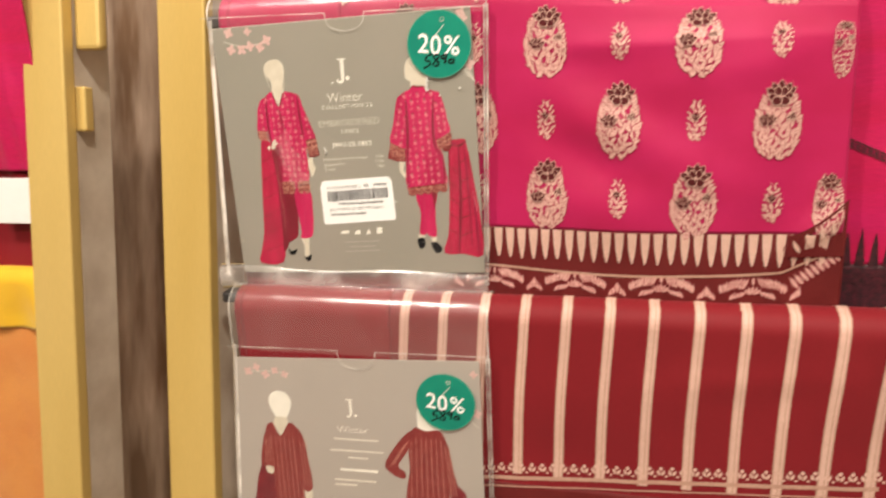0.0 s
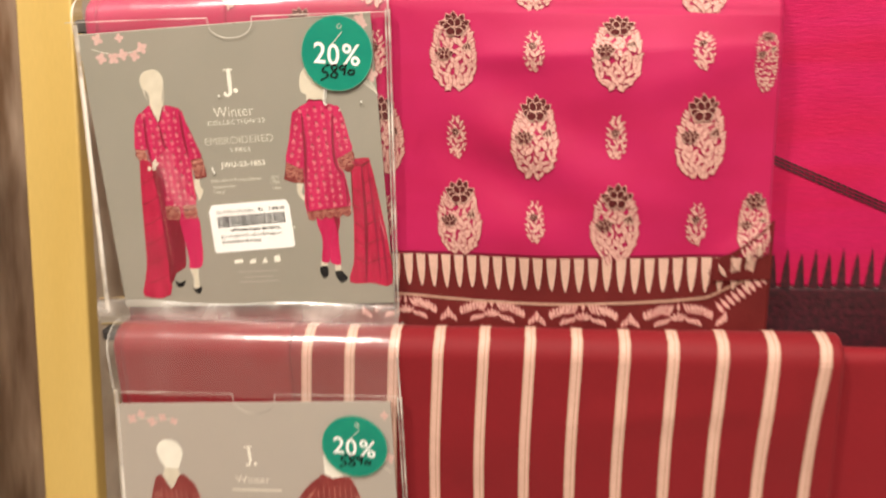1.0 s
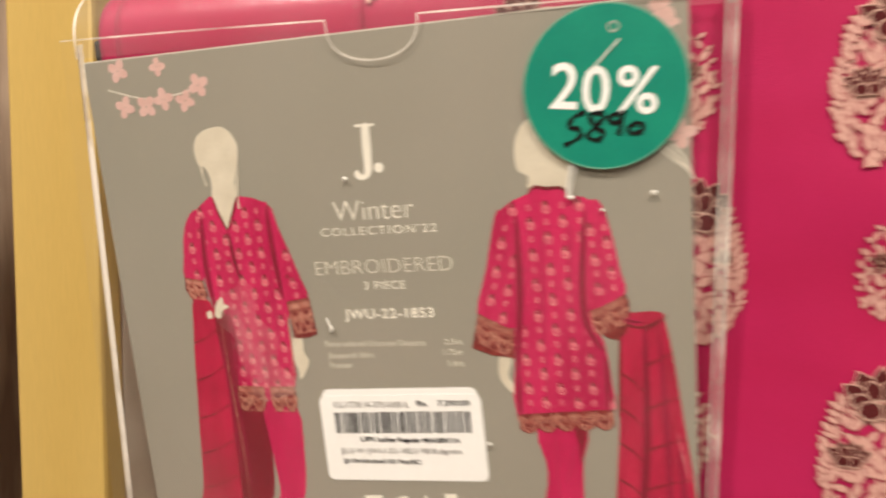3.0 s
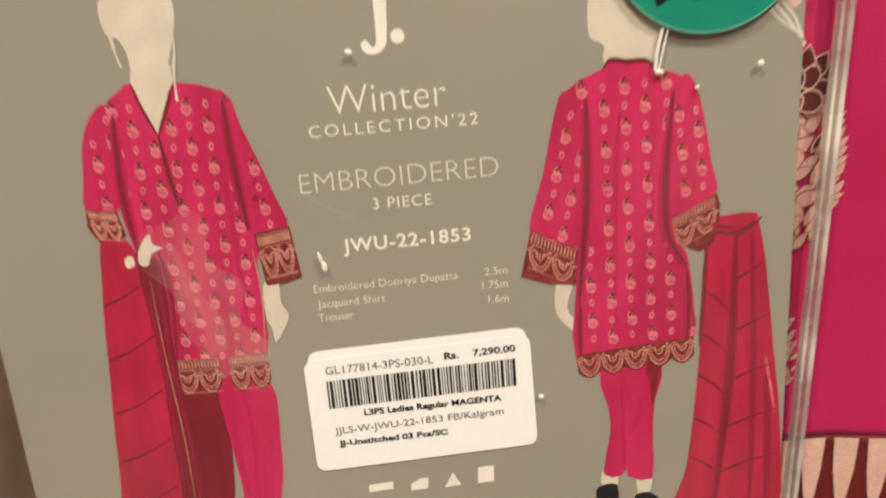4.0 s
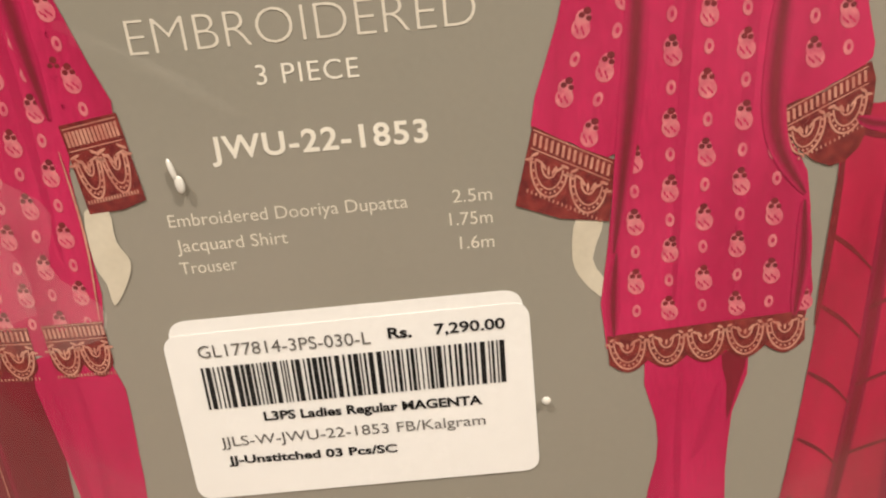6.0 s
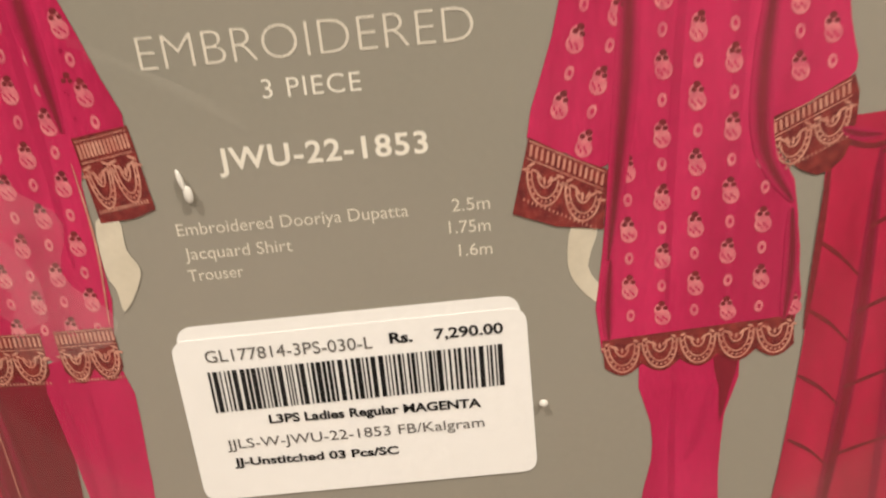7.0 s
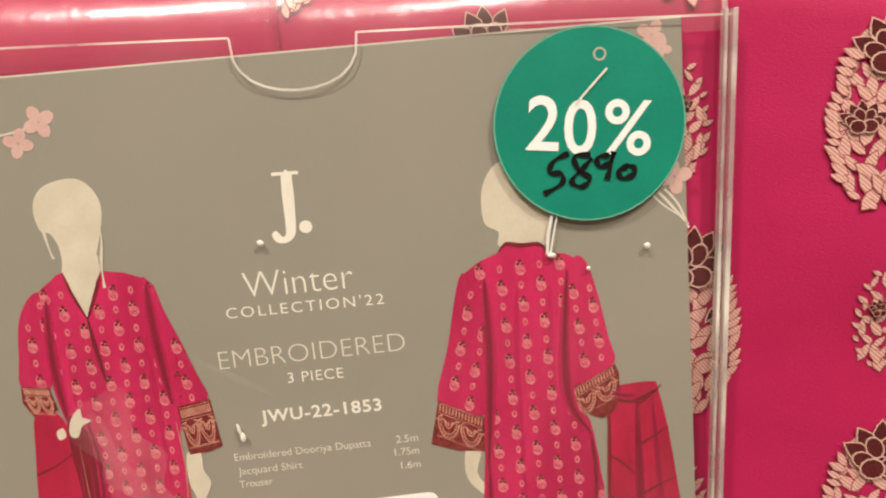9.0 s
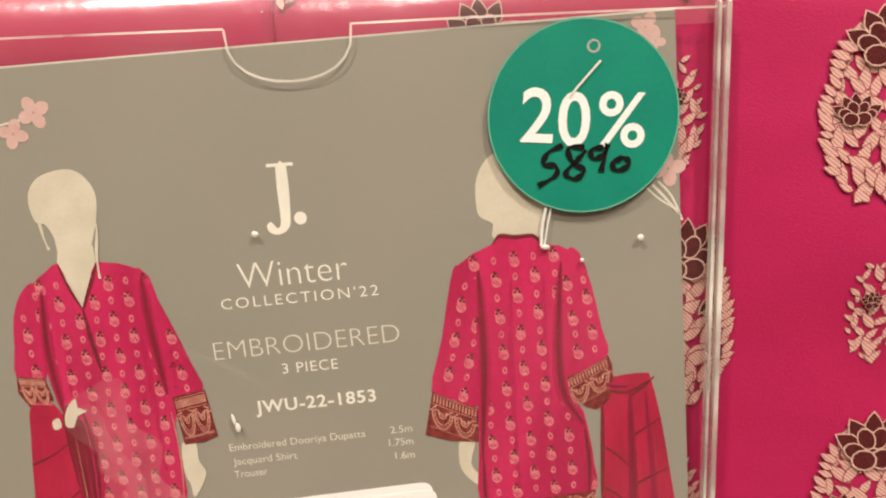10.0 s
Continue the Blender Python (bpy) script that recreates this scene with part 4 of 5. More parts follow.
for k, z in enumerate((-5.5, -17.8, -33.1, -47.7, -62, -76)):
    ribbon(bm, [(88.4 - 0.1 * k, z), (92.6 + 0.6 * k, z + 3.0), (95.0 + 2.0 * k, z + 5.4)], 0.8, D - 0.17, 3, taper=True)
for k, z in enumerate((-20, -32.4, -45, -58.3, -71)):
    ribbon(bm, [(80.4 - 0.25 * k, z), (84.0, z - 2.6), (87.6, z - 6.2)], 0.8, D - 0.17, 3, taper=True)
ribbon(bm, [(81.2, -3.0), (87, -4.4), (93.4, -1.6)], 0.9, D - 0.17, 4)
part("printed_line", bm, P_DARK, scarf)
ribbon_edge = bmesh.new()
ribbon(ribbon_edge, [(80.5, -6), (80.4, -20), (79.9, -36)], 1.2, D - 0.175, 4, fade=True)
part("printed_fold", ribbon_edge, P_DARK, scarf)
folds(scarf, ([(88.2, -4), (88.8, -44), (86, -91)],), P_DEEP, 3.6, D - 0.145)
folds(scarf, ([(88.4, -10), (89.0, -44), (86.6, -90)],), P_WINE, 1.8, D - 0.155)
folds(scarf, ([(98.6, -40), (100.4, -48), (102.6, -58)],), P_MOTIF, 0.8, D - 0.16)
folds(scarf, ([(92.6, -4), (95.6, -46), (97, -90)], [(99.2, -46), (101, -66), (102, -90)]), P_DEEP, 2.2, D - 0.15)
for pts in ([(53.1, -73.8), (57.6, -74.7), (57.2, -79.6), (53.5, -79.4)], [(63.4, -75.7), (67.8, -76.3), (66.9, -82.0), (63.9, -81.8)]):
    suit_print(card, pts, SKIN, D - 0.02, "plain_tip", "", 2)
suit_print(card, [(51.9, -79.0), (57.3, -78.2), (57.9, -84.5), (54.2, -87.4), (51.9, -83.6)], BLACK, D - 0.05, "printed_shoe")
suit_print(card, [(63.0, -82.4), (67.6, -81.6), (72.3, -87.0), (67.8, -90.8), (64.2, -87.0)], BLACK, D - 0.05, "printed_shoe")

# dark seams, soft shadows and sheen of the printed cloth
def soft_shadow(line, width, depth):
    """A fold's shadow that deepens towards its middle."""
    for k, (share, mat) in enumerate(((1.0, P_SOFT), (0.72, P_SHADE), (0.48, P_DEEP), (0.26, P_WINE))):
        folds(card, (line,), mat, width * share * 1.25, depth - 0.012 * k)


folds(card, ([(-65.3, 41.4), (-63.2, 35), (-60.3, 28.6)], [(-54.8, 41.4), (-57.4, 35), (-60.2, 28.6)], [(-60.2, 28.6), (-59.2, 20), (-57.4, 10)]), P_DARK, 0.9, D - 0.30)
for line, width in (([(-43.4, 37), (-42.6, 22), (-40.4, 3)], 3.6), ([(-70.8, 34), (-71.4, 16), (-69.6, -1)], 3.2), ([(-64.6, 0), (-62.6, -14), (-63.6, -32)], 2.4),
                    ([(47.6, 33), (48.0, 8), (46.2, -22)], 3.6), ([(70.0, 34), (68.7, 10), (70.0, -4), (75.4, -13)], 3.6), ([(75.4, -14), (76.4, -24), (76.2, -34)], 2.6),
                    ([(46.6, -22), (46.4, -30), (46.8, -37)], 2.2), ([(81.6, -1.5), (84.2, -2.4), (88, -2.6)], 2.0)):
    soft_shadow(line, width, D - 0.235)
folds(card, ([(-40.0, -2), (-38.9, -16), (-39.6, -31)],), P_GOLD, 0.5, D - 0.29)
folds(card, ([(-57, 6), (-56.4, -10), (-57.4, -28)], [(-45.6, 24), (-44.4, 4), (-43.6, -20)], [(-39.6, 26), (-37.0, 16), (-35.2, 6)], [(-66, 22), (-66.6, 12), (-67, 4)]), P_SOFT, 1.6, D - 0.105)
folds(card, ([(-46.4, -44), (-45.6, -60), (-46.4, -78)], [(-51.2, -46), (-50.0, -62), (-48.4, -76)]), P_SOFT, 1.6, D - 0.08)
folds(card, ([(56.4, 30), (55.6, 6), (56.4, -34)], [(65.2, 30), (65.0, 6), (66.6, -34)], [(42.4, 24), (39.2, 12), (37.2, 2)]), P_SOFT, 1.8, D - 0.105)
folds(card, ([(58.6, -44), (58.8, -60), (59.8, -74)], [(65.4, -46), (63.6, -56), (61.6, -62)]), P_SOFT, 1.6, D - 0.08)
folds(card, ([(51.8, 40.0), (53.9, 42.2), (58, 41.6), (62.7, 41.7), (65.0, 39.4)],), P_DARK, 1.2, D - 0.30)

# barcode label stuck on the card
label = thing("barcode_label", "white paper barcode label with rounded corners stuck on the card", "label", MIDDLE)
bm = bmesh.new()
flat(bm, rounded([(-29.8, -34.6), (32.5, -30.0), (34.5, -63.4), (-28.5, -68.4)], 3.0), -0.42)
bmesh.ops.solidify(bm, geom=bm.faces[:], thickness=0.0001)
part("paper", bm, PAPER, label)
bm = bmesh.new()
flat(bm, rounded([(-28.6, -31.9), (31.4, -27.7), (33.6, -60.0), (-27.4, -64.0)], 3.4), -0.30)
bmesh.ops.solidify(bm, geom=bm.faces[:], thickness=0.00008)
part("under_paper", bm, PAPER, label, "older white label showing at the edge")
W = -0.62
printed("stock_code", "GL177814-3PS-030-L", (-23.8, -38.7), (5.9, -36.8), 2.3, W, GREYINK, label)
printed("price_lettering", "Rs.", (8.9, -35.9), (12.9, -35.7), 1.9, W, BLACK, label, 0.03)
printed("price_lettering", "7,290.00", (16.8, -35.4), (28.6, -34.6), 1.9, W, BLACK, label, 0.02)
printed("kind_lettering", "L3PS Ladies Regular MAGENTA", (-14.1, -51.4), (24.4, -49.2), 1.7, W, BLACK, label, 0.03)
printed("stock_code", "JJLS-W-JWU-22-1853 FB/Kalgram", (-22.6, -56.8), (24.9, -53.4), 2.0, W, GREYINK, label)
printed("kind_lettering", "JJ-Unstitched 03 Pcs/SC", (-21.8, -60.5), (9.0, -58.7), 1.6, W, BLACK, label, 0.03)
bars = bmesh.new()
rnd = random.Random(12)
u = 0.0
while u < 52.4:
    w = rnd.choice((0.26, 0.26, 0.42, 0.42, 0.6, 0.85))
    lo, hi = Vector((-23.6 + u, -48.9 + u * 0.077)), Vector((-23.9 + u, -40.6 + u * 0.074))
    fan(bars, [lo, lo + Vector((w, 0)), hi + Vector((w, 0)), hi], W)
    u += w + rnd.choice((0.28, 0.28, 0.4, 0.55))
part("barcode", bars, BLACK, label)


# round discount tag on a nylon pin
def discount_tag(m, cx, cz, radius, depth, big, label, note=True):
    ob = thing("discount_tag", label, "tag", m, "round discount tags")
    bm = bmesh.new()
    hole = (cx + 3.0, cz + radius * 0.71)
    face, back = (fan(bm, oval(cx, cz, radius, radius, 56)[::way], depth - y) for way, y in ((1, 0.45), (-1, 0.05)))
    for a, b in zip(face.verts[:], face.verts[1:] + face.verts[:1]):
        turn = {round(math.atan2(v.co.z - cz * 0.001, v.co.x - cx * 0.001), 3): v for v in back.verts}
        c, d = (turn[round(math.atan2(v.co.z - cz * 0.001, v.co.x - cx * 0.001), 3)] for v in (a, b))
        bm.faces.new((b, a, c, d))
    part("disc", bm, GREEN, ob)
    rim = bmesh.new()
    ring = oval(cx, cz, radius - 0.25, radius - 0.25, 56)
    ribbon(rim, ring + ring[:1], 0.35, depth - 0.52, 1)
    part("pale_rim", rim, GREEN_EDGE, ob)
    eye = bmesh.new()
    ring = oval(*hole, 1.45, 1.45, 18)
    ribbon(eye, ring + ring[:1], 0.55, depth - 0.60, 1)
    part("punched_hole", eye, SEAM, ob)
    size = radius / 24.9
    for k, (glyph, a, b) in enumerate((("2", (-16.7, -5.2), (-8.3, -6.0)), ("0", (-7.0, -6.9), (1.3, -7.4)), ("%", (2.9, -7.2), (15.4, -8.6)))):
        printed("percent_lettering", glyph, (cx + a[0] * size, cz + a[1] * size), (cx + b[0] * size, cz + b[1] * size), big, depth - 0.62, PAPER, ob, 0.012)
    if note:
        ink = bmesh.new()
        strokes = ([(-5.6, -6.9), (-9.5, -8.6), (-10.8, -11.6), (-7.7, -12.1), (-7.8, -14.7), (-12.5, -17.1)],
                   [(0.0, -7.7), (-4.2, -7.8), (-3.1, -11.6), (-0.2, -13.7), (-2.5, -15.8), (-5.1, -14.2), (-2.0, -11.0), (0.4, -8.5)],
                   [(4.9, -8.0), (1.8, -8.5), (2.2, -10.8), (4.9, -9.9), (6.1, -7.3), (4.1, -14.4)],
                   [(9.5, -11.2), (7.1, -12.2), (8.2, -14.2), (11.4, -13.2), (10.9, -11.3), (9.0, -11.0)])
        for k, stroke in enumerate(strokes):
            ribbon(ink, [(cx + x * size, cz + z * size) for x, z in stroke], 1.65, depth - 0.8 - 0.02 * k, 6, taper=True)
        part("pen_number", ink, BLACK, ob, "number written with a black felt pen")
    pin = bmesh.new()
    ribbon(pin, [(cx + 4.7, cz + 14.0), (cx, cz + 9.2), (cx - 3.5, cz + 5.5)], 0.55, depth - 1.0, 4)
    part("nylon_pin", pin, THREAD, ob)
    return ob


discount_tag(MIDDLE, 76.8, 72.2, 24.9, -1.7, 13.4, "round glossy green paper tag pinned over the grey card")
loop_ob = thing("nylon_fastener", "clear nylon tag fastener hanging below the green tag", "fastener", MIDDLE)
bm = bmesh.new()
ribbon(bm, [(66.4, 49.5), (65.2, 44), (64.8, 38.8)], 0.8, -1.6, 5)
ribbon(bm, [(67.8, 49.5), (66.6, 44), (65.6, 38.8)], 0.5, -1.5, 5)
part("loop", bm, THREAD, loop_ob)
for x, z, w, h, t in ((91.4, 39.6, 0.9, 0.9, 0.3), (65.9, 38.5, 1.2, 0.7, 0.0), (-22.4, -5.2, 0.5, 1.9, -0.25), (-21.5, -7.6, 0.8, 1.5, -0.1), (-11.2, 46.6, 1.0, 0.8, 0.3), (35.4, -48.3, 0.8, 0.75, 0.0), (75.6, 34.4, 0.6, 0.6, 0)):
    knob = thing("nylon_pin_head", "small white nylon pin head in the sleeve film", "pin", MIDDLE, "nylon pin heads")
    bm = bmesh.new()
    bmesh.ops.create_uvsphere(bm, u_segments=12, v_segments=8, radius=0.001, matrix=Matrix.Translation((x * 0.001, -0.0016, z * 0.001)) @ Matrix.Rotation(t, 4, "Y") @ Matrix.Diagonal((w, 0.5, h, 1)))
    part("head", bm, THREAD, knob, smooth=True)

# ---- plain magenta cloth beside it ----
plain = Drape(16.0, 100.0, 9.0, ((420, 20, 30, 90, 0, 1.5), (395, -60, 12, 60, 8, 2.0), (470, 0, 20, 120, 0, 2.5)), 21.0)
side = thing("plain_magenta_cloth", "plain slubbed magenta cloth with dark embroidered lines and lace hem", "fabric", MIDDLE, "suit cloths on the rods")
plain.sheet("cloth", MAGENTA, 340, 600, -96, 160, side, step=3)
plain.sheet("lace_hem", LACE, 340, 600, -175, -96, side, "dark lace hem", step=3, lift=0.3)
bm = bmesh.new()
for k in range(60):
    a, b = 358 + 4 * k, 358 + 4 * (k + 1)
    za, zb = (-2 - 0.46 * (q - 362) for q in (a, b))
    for off, h in ((0, 1.5), (-2.4, 1.5), (-4.8, 1.5)):
        plain.lay(bm, [(a, za + off), (b - 0.5, zb + off), (b - 0.5, zb + off - h), (a, za + off - h)], 0.7)
part("embroidered_line", bm, LACE, side, "dark triple stitched line")
bm = bmesh.new()
for k in range(26):
    u = 362 + 9 * k
    plain.lay(bm, [(u - 3.4, -97), (u + 3.4, -97), (u + 1.6, -80), (u, -68 - 3 * (k % 2)), (u - 1.6, -80)], 0.7)
    for j in range(3):
        plain.lay(bm, oval(u + 3 * math.sin(j * 2.1 + k), -103 - 6 * j, 2.8, 2.0, 8), 0.8)
part("zigzag_edge", bm, LACE, side)

# ---- lower pack: maroon cloth with cream stripes ----
maroon = Drape(4.0, -139.0, 18.0, ((372, -170, 18, 50, 0, 1.6), (400, -190, 9, 60, 0, -4.0), (200, -200, 90, 30, 10, 1.5), (120, -190, 14, 60, 0, -2.0), (300, -175, 60, 12, 8, 1.5)), 33.0)
striped_cloth = thing("striped_maroon_cloth", "maroon cloth with cream vertical stripes draped over a rod", "fabric", LOWER, "suit cloths on the rods")
maroon.sheet("cloth", MAROON, -106, 408, -420, -43, striped_cloth, step=3)
maroon.sheet("folded_cloth", RED, -100, 33, -210, -81, striped_cloth, "plain maroon second layer of cloth", step=4, lift=1.1)
for k in range(12):
    top_u, foot_u = 46.0 + 31.9 * k, 37.0 + 32.5 * k - 1.5 * max(0, k - 8)
    for off, w, mat in ((0.0, 7.4, CREAM), (-3.4, 1.1, PALE_THREAD), (3.4, 1.1, PALE_THREAD), (0.8, 0.8, PALE_THREAD)):
        bm = bmesh.new()
        for j in range(46):
            va, vb = -92 - 3.8 * j, -92 - 3.8 * (j + 1)
            ua, ub = (top_u + (foot_u - top_u) * min(1.2, max(0, (-120 - v) / 128)) + (0.9 if k == 11 else 0.6) * math.sin(v / 26) * (1 if v < -120 else 0) + off for v in (va, vb))
            maroon.lay(bm, [(ua - w / 2, va), (ua + w / 2, va), (ub + w / 2, vb), (ub - w / 2, vb)], 0.45 if off == 0.0 else 0.6)
        part("woven_stripe" if off == 0.0 else "stripe_thread", bm, mat, striped_cloth)
bm = bmesh.new()
for k in range(37):
    u = 96 + 8.3 * k
    v = -261 + 0.072 * (u - 129)
    maroon.lay(bm, leaf(u - 1.7, v - 1.6, 5.4, 2.6, radians(115)), 0.6)
    maroon.lay(bm, leaf(u + 1.7, v - 1.6, 5.4, 2.6, radians(65)), 0.62)
    maroon.lay(bm, oval(u, v + 1.8, 1.5, 1.7, 8), 0.66)
    maroon.lay(bm, oval(u + 4.1, v - 4.4, 1.3, 1.0, 8), 0.6)
part("flower_border", bm, CREAM, striped_cloth, "row of small cream woven flowers")
bm = bmesh.new()
for k in range(60):
    a, b = 90 + 5.1 * k, 90 + 5.1 * (k + 1)
    for off, h in ((-8.2, 3.4), (-17, 1.2)):
        va, vb = -261 + 0.072 * (a - 129) + off, -261 + 0.072 * (b - 129) + off
        maroon.lay(bm, [(a, va), (b, vb), (b, vb - h), (a, va - h)], 0.6)
part("border_line", bm, PALE_THREAD, striped_cloth)
maroon.sheet("border_band", WINE, 90, 404, -420, -276, striped_cloth, "wine red border band", step=4, lift=0.25)
sleeve(LOWER, maroon, -114, -134, 114.5, -166.8, -390, (-13, 20, 15.5), "clear plastic sleeve over striped maroon cloth", 3.5)

lower_card = board(((-112, -178), (103, -168.5), (104, -370), (-131, -378)), BOARD_WARM, 0.6, LOWER @ Matrix.Translation((0.003, 0, -0.001)), "warm grey printed card showing two striped maroon suits")
mark = bmesh.new()
ribbon(mark, [(-12.6, -210), (-6, -209.8)], 1.0, D, 1)
ribbon(mark, [(-8.6, -210), (-8.3, -222)], 2.5, D, 2)
ribbon(mark, [(-8.4, -222), (-9.6, -225.4), (-12.2, -224.6)], 1.6, D - 0.02, 4)
fan(mark, oval(-4.4, -224, 1.4, 1.4, 12), D)
part("maker_mark", mark, INK, lower_card, "white bar and dot mark")
printed("title_word", "Winter", (-22, -241), (6, -240), 6.0, D, INK, lower_card, -0.012)
for k, (a, b) in enumerate((((-26, -247), (14, -246)), ((-30, -258), (18, -256.6)), ((-14, -264), (4, -263.4)), ((-22, -276), (12, -275)), ((-28, -286), (10, -285)), ((-28, -291), (-8, -290)))):
    bm = bmesh.new()
    ribbon(bm, [a, b], 2.6 if k == 3 else 1.6, D, 1)
    part("small_print_bar", bm, INK if k == 3 else INK_SOFT, lower_card)
blossom(lower_card, ((-100, -190, 4.4), (-92, -186, 4.0), (-84, -192, 4.4), (-75, -188, 3.8), (-66, -191, 3.6)), [(-62, -190), (-80, -189), (-104, -191)], D)
blossom(lower_card, ((98, -180, 3.6), (100, -214, 4.6)), [(94, -220), (97, -223), (101, -226)], D)


def striped_print(outline, depth, name, label, lines):
    """A plain printed shape with fine pale stripes down it."""
    ob, loop = suit_print(lower_card, outline, P_MAROON, depth, name, label, 3)
    bm = bmesh.new()
    for line in lines:
        ribbon(bm, line, 0.4, depth - 0.05, 3)
    part("printed_line", bm, P_GOLD, ob)


# front picture of the lower card
suit_print(lower_card, [(-73.5, -206.5), (-66, -209), (-62.6, -217), (-66, -227), (-70.4, -235), (-75, -235), (-80.4, -228), (-84, -218), (-81, -209.5)], INK, D, "plain_oval", "cream featureless oval shape", 3)
suit_print(lower_card, [(-79, -231), (-68, -231), (-67, -238), (-75.8, -249), (-82, -238)], SKIN, D - 0.02, "plain_tip", steps=1)
striped_print([(-82.6, -237), (-76, -249.5), (-67, -236), (-59, -242), (-58.6, -262), (-58.4, -300), (-59, -340), (-92, -340), (-89, -300), (-87.6, -270), (-90, -245)], D - 0.06, "printed_shirt", "printed striped maroon shirt", [[(-85 + 4.2 * k, -250), (-87 + 4.6 * k, -338)] for k in range(7)])
striped_print([(-61, -242), (-55, -247), (-52, -268), (-49.6, -296), (-58.6, -300), (-61, -272)], D - 0.14, "printed_sleeve", "", [[(-58 + 2.6 * k, -252), (-57 + 3 * k, -296)] for k in range(3)])
striped_print([(-89.4, -245), (-94, -258), (-97.4, -280), (-90, -285), (-86.4, -268), (-86, -250)], D - 0.14, "printed_sleeve", "", [[(-90 + 2 * k, -252), (-93.6 + 2.4 * k, -280)] for k in range(3)])
suit_print(lower_card, [(-98, -281), (-87, -283), (-86, -300), (-87, -345), (-112, -345), (-106, -310)], P_DARK, D - 0.18, "printed_scarf", "dark printed scarf over the arm", 3)
suit_print(lower_card, [(-93, -280), (-86, -281), (-87, -287), (-92, -286)], SKIN, D - 0.24, "plain_tip")
suit_print(lower_card, [(-59, -299), (-51, -298), (-52, -322), (-58, -320)], SKIN, D - 0.04, "plain_tip")
# back picture of the lower card
suit_print(lower_card, [(60, -208), (50.6, -212), (49.4, -222), (51, -232), (66, -233), (71, -224), (70, -212)], INK, D, "plain_oval", "cream featureless oval shape", 3)
striped_print([(45.6, -231), (56, -233), (68, -231.5), (72, -243), (73.6, -270), (75, -300), (77, -340), (34, -340), (36, -296), (40.6, -270), (40.4, -252)], D - 0.06, "printed_shirt", "printed striped maroon shirt seen from behind", [[(43.5 + 4.2 * k, -240), (39 + 5.2 * k, -338)] for k in range(7)])
striped_print([(46, -233), (37, -239), (27, -252), (18.6, -268), (26, -276), (35, -279), (36.6, -273), (30.6, -267), (40.4, -251)], D - 0.14, "printed_sleeve", "", [[(41 - 2 * k, -243 - 2 * k), (27 - 2 * k, -266 - 1.5 * k)] for k in range(3)])
striped_print([(69, -234), (75, -246), (79, -270), (84, -292), (76, -294), (73, -270)], D - 0.14, "printed_sleeve", "", [[(72 + 1.6 * k, -246), (76 + 2.2 * k, -290)] for k in range(3)])
suit_print(lower_card, [(77, -286), (88, -287), (90, -330), (76, -330)], P_DARK, D - 0.18, "printed_scarf", "dark printed scarf over the arm", 2)
discount_tag(LOWER, 77.6, -205.8, 24.6, -1.7, 12.9, "round glossy green paper tag on the warm grey card")

rest = Drape(12.0, -139.0, 9.0, ((470, -170, 22, 90, 0, 2.0), (410, -200, 10, 70, 0, -1.5)), 51.0)
red = thing("plain_red_cloth", "plain brick red cotton cloth hanging beside the striped cloth", "fabric", LOWER, "suit cloths on the rods")
rest.sheet("cloth", RED, 388, 610, -420, -84, red, step=3)

# ---- upper pack: rust silk and a charcoal card ----
silk = Drape(4.0, 325.0, 18.0, ((150, 150, 60, 7, -58, 9.0), (175, 140, 40, 6, -30, -6.0), (215, 175, 80, 14, 75, 3.0), (300, 150, 60, 6, -35, 8.0), (345, 160, 60, 6, -40, 9.0),
                                (330, 140, 50, 8, -30, -5.0), (260, 160, 50, 8, 60, 3.0), (410, 150, 60, 9, -20, 5.0), (128, 145, 10, 40, 15, -4.0), (200, 128, 34, 5, -24, 5.0), (240, 140, 40, 6, -44, -5.0), (270, 122, 36, 5, 18, 4.5), (372, 130, 40, 5, -52, -5.5), (440, 135, 40, 6, 30, 5.0), (160, 118, 26, 5, 40, 4.0)), 61.0, crease=4.0)
rust = thing("rust_silk_cloth", "creased rust orange silk cloth draped over a rod", "fabric", UPPER, "suit cloths on the rods")
silk.sheet("cloth", RUST, -90, 610, 60, 370, rust, step=2.6)
sleeve(UPPER, silk, -121, -122, 122, 298, 110, (-16, 16, 14), "clear plastic sleeve over rust silk cloth")
upper_card = board(((-97, 296), (110, 298), (111, 113), (-98, 115)), NAVY, 0.6, UPPER, "charcoal printed card showing two rust suits")
for cx in (-66, 84):
    suit_print(upper_card, [(cx - 26, 260), (cx + 20, 260), (cx + 24, 190), (cx + 20, 116), (cx - 4, 114), (cx - 27, 116), (cx - 30, 190)], P_RUST, D, "printed_scarf", "printed rust suit")
for x, z in ((-46, 129), (-39, 127), (64, 129), (70, 127)):
    suit_print(upper_card, [(x - 2.5, z + 8), (x + 2.5, z + 8), (x + 3, z - 6), (x - 3, z - 7)], SKIN, D - 0.05, "plain_tip")
suit_print(upper_card, [(-36, 124), (-28, 125), (-22, 120), (-30, 117), (-37, 118)], P_RUST, D - 0.07, "printed_shoe")
bm = bmesh.new()
ring = oval(10, 136, 3.0, 3.0, 16)
ribbon(bm, ring + ring[:1], 0.9, D, 1)
flat(bm, [(20, 133.5), (25.5, 133.2), (25.8, 138), (21, 138.4)], D)
part("care_marks", bm, INK, upper_card)
for a, b in (((2, 130.6), (17, 130)), ((0, 124.6), (29, 123.4))):
    bm = bmesh.new()
    ribbon(bm, [a, b], 1.1, D, 1)
    part("small_print_bar", bm, INK_SOFT, upper_card)
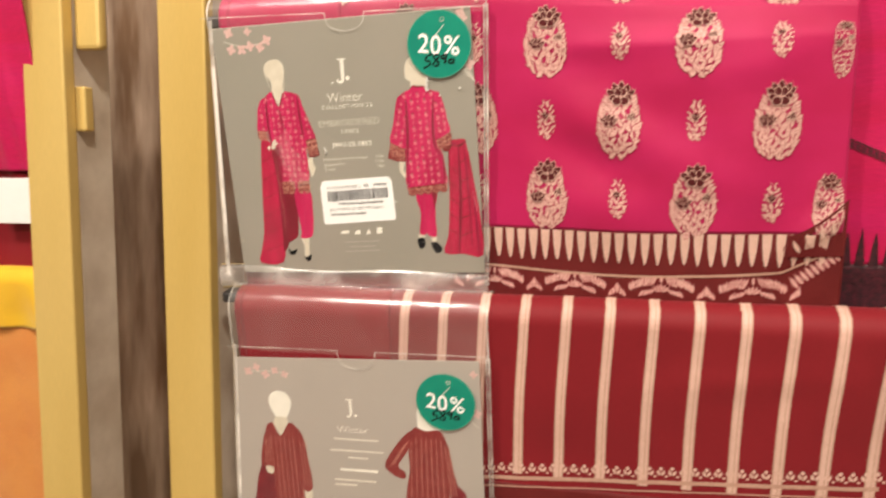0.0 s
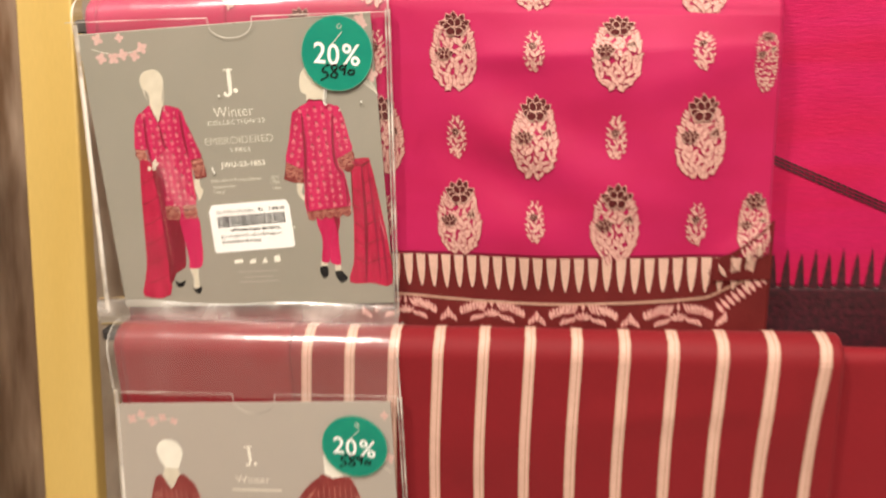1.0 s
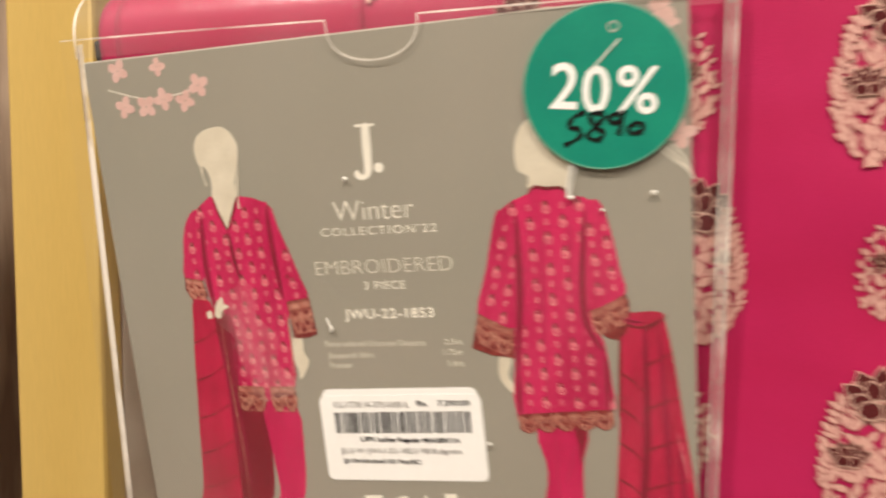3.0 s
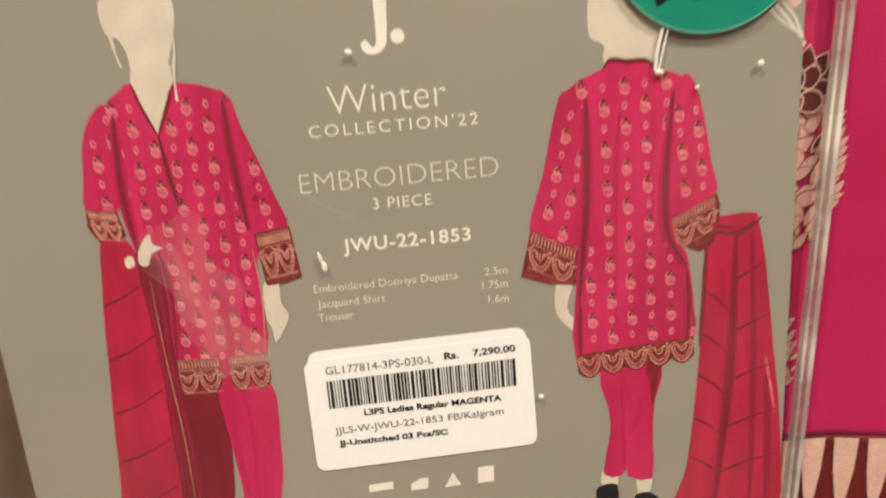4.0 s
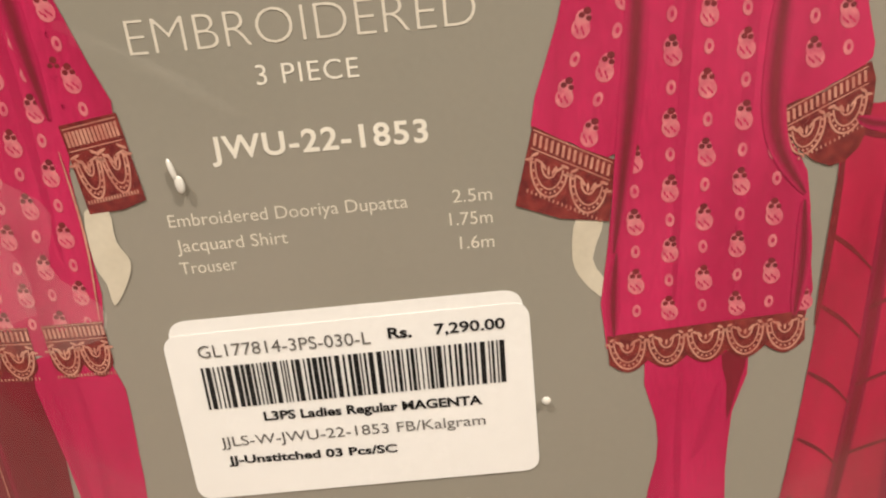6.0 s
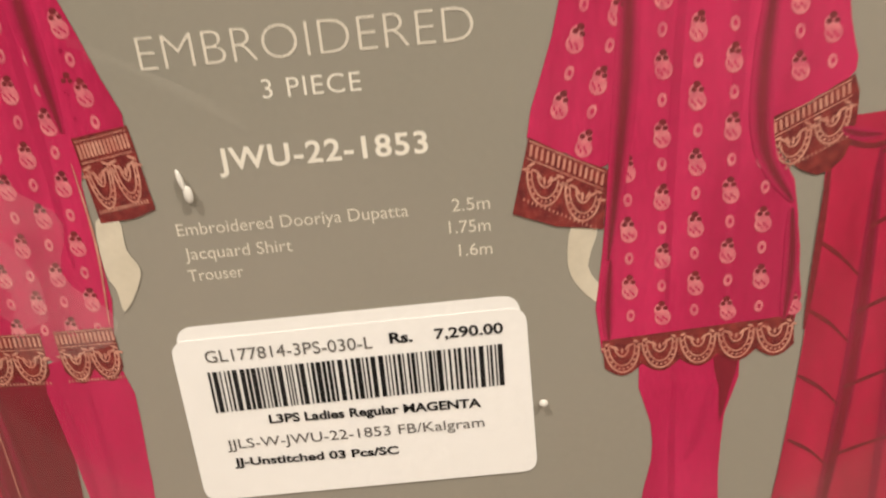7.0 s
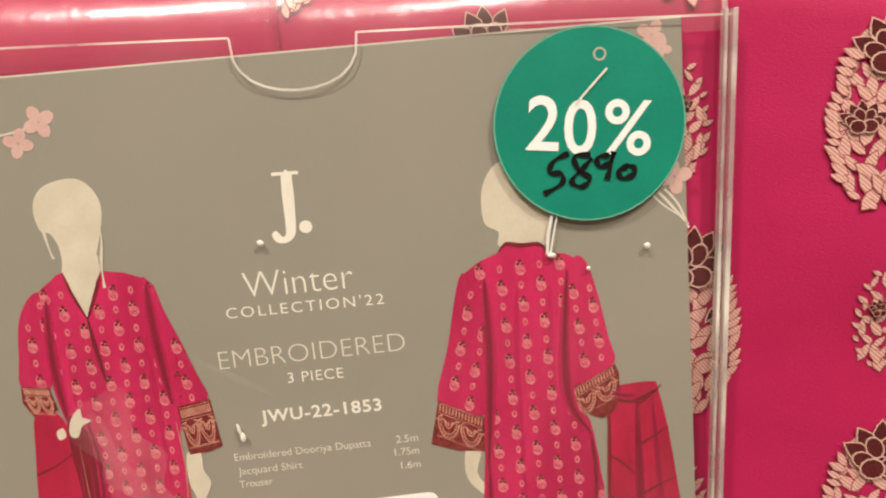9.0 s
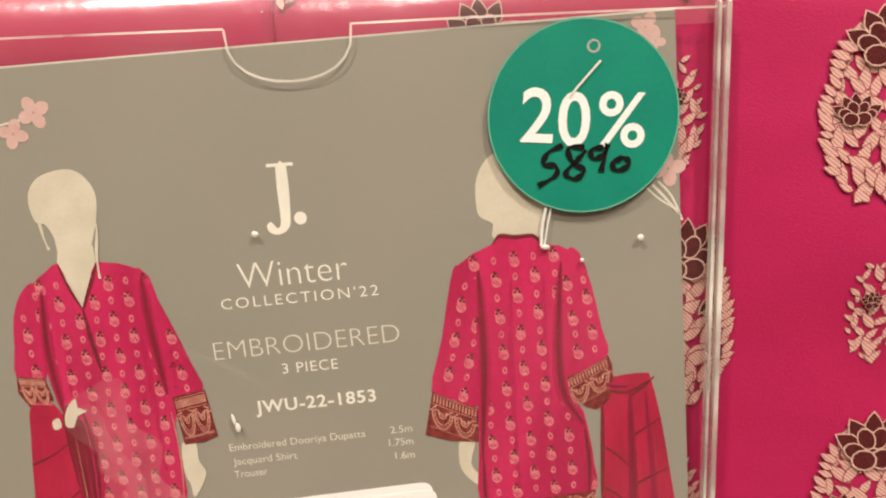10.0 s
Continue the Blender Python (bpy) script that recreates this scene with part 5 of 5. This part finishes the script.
upper_label = thing("barcode_label", "white paper barcode label stuck on the charcoal card", "label", UPPER)
bm = bmesh.new()
flat(bm, rounded([(-20.6, 180), (47, 177), (45.4, 139.6), (-18.4, 143.4)], 3.4), -0.42)
bmesh.ops.solidify(bm, geom=bm.faces[:], thickness=0.0001)
part("paper", bm, PAPER, upper_label)
for a, b in (((-13, 152.5), (33, 151)), ((-13, 148.6), (18, 147.6))):
    bm = bmesh.new()
    ribbon(bm, [a, b], 1.3, -0.6, 1)
    part("small_print_bar", bm, GREYINK, upper_label)

# ---- neighbouring bay beyond the left post ----
bay = Matrix.Translation((-0.092, 0.034, 1.43)) @ LEAN
magenta2 = Drape(6.0, 235.0, 14.0, ((-285, 60, 10, 160, 4, 5.0), (-310, 40, 12, 120, -6, -4.0), (-262, 0, 8, 120, 6, 4.0), (-330, 100, 14, 140, 3, 4.0)), 71.0)
ob = thing("creased_magenta_cloth", "creased magenta cloth hanging in the next bay", "fabric", bay, "suit cloths on the rods")
magenta2.sheet("cloth", MAGENTA, -480, -236, -25, 300, ob, step=3)
red2 = Drape(9.0, 235.0, 12.0, ((-270, -60, 10, 60, 18, 4.0), (-300, -50, 9, 60, -12, -3.5), (-330, -70, 10, 60, 10, 4.0)), 77.0)
ob = thing("creased_red_cloth", "creased red cloth below the magenta one", "fabric", bay, "suit cloths on the rods")
red2.sheet("cloth", RED, -480, -238, -190, 260, ob, step=4)
yellow = Drape(-8.0, -138.0, 15.0, ((-262, -220, 10, 90, 6, 6.0), (-300, -210, 14, 90, -8, -5.0), (-340, -230, 14, 90, 5, 5.0)), 81.0)
ob = thing("yellow_cloth", "bright yellow cloth with orange folds draped over a rod", "fabric", bay, "suit cloths on the rods")
yellow.sheet("cloth", YELLOW, -480, -262, -186, -85, ob, step=3)
yellow2 = Drape(-2.0, -138.0, 10.0, ((-250, -230, 7, 50, 14, 7.0), (-262, -300, 8, 60, -14, 6.0), (-244, -320, 6, 60, 10, 5.0)), 83.0)
yellow2.sheet("orange_fold", ORANGE, -480, -240, -420, -100, ob, "orange under layer with soft folds", step=2.5)
tag = thing("paper_tag", "plain white paper tag on creased magenta cloth", "tag", bay)
bm = bmesh.new()
box(bm, -0.300, -0.240, -0.006, -0.0045, -0.075, -0.030, 0.0004)
part("paper", bm, PAPER, tag)
rod(bay, 235, 20, 9, -480, -250, "garment_rod", "gold round rod in the next bay")
rod(bay, -138, 7, 9, -480, -250, "garment_rod", "gold round rod under yellow cloth in the next bay")
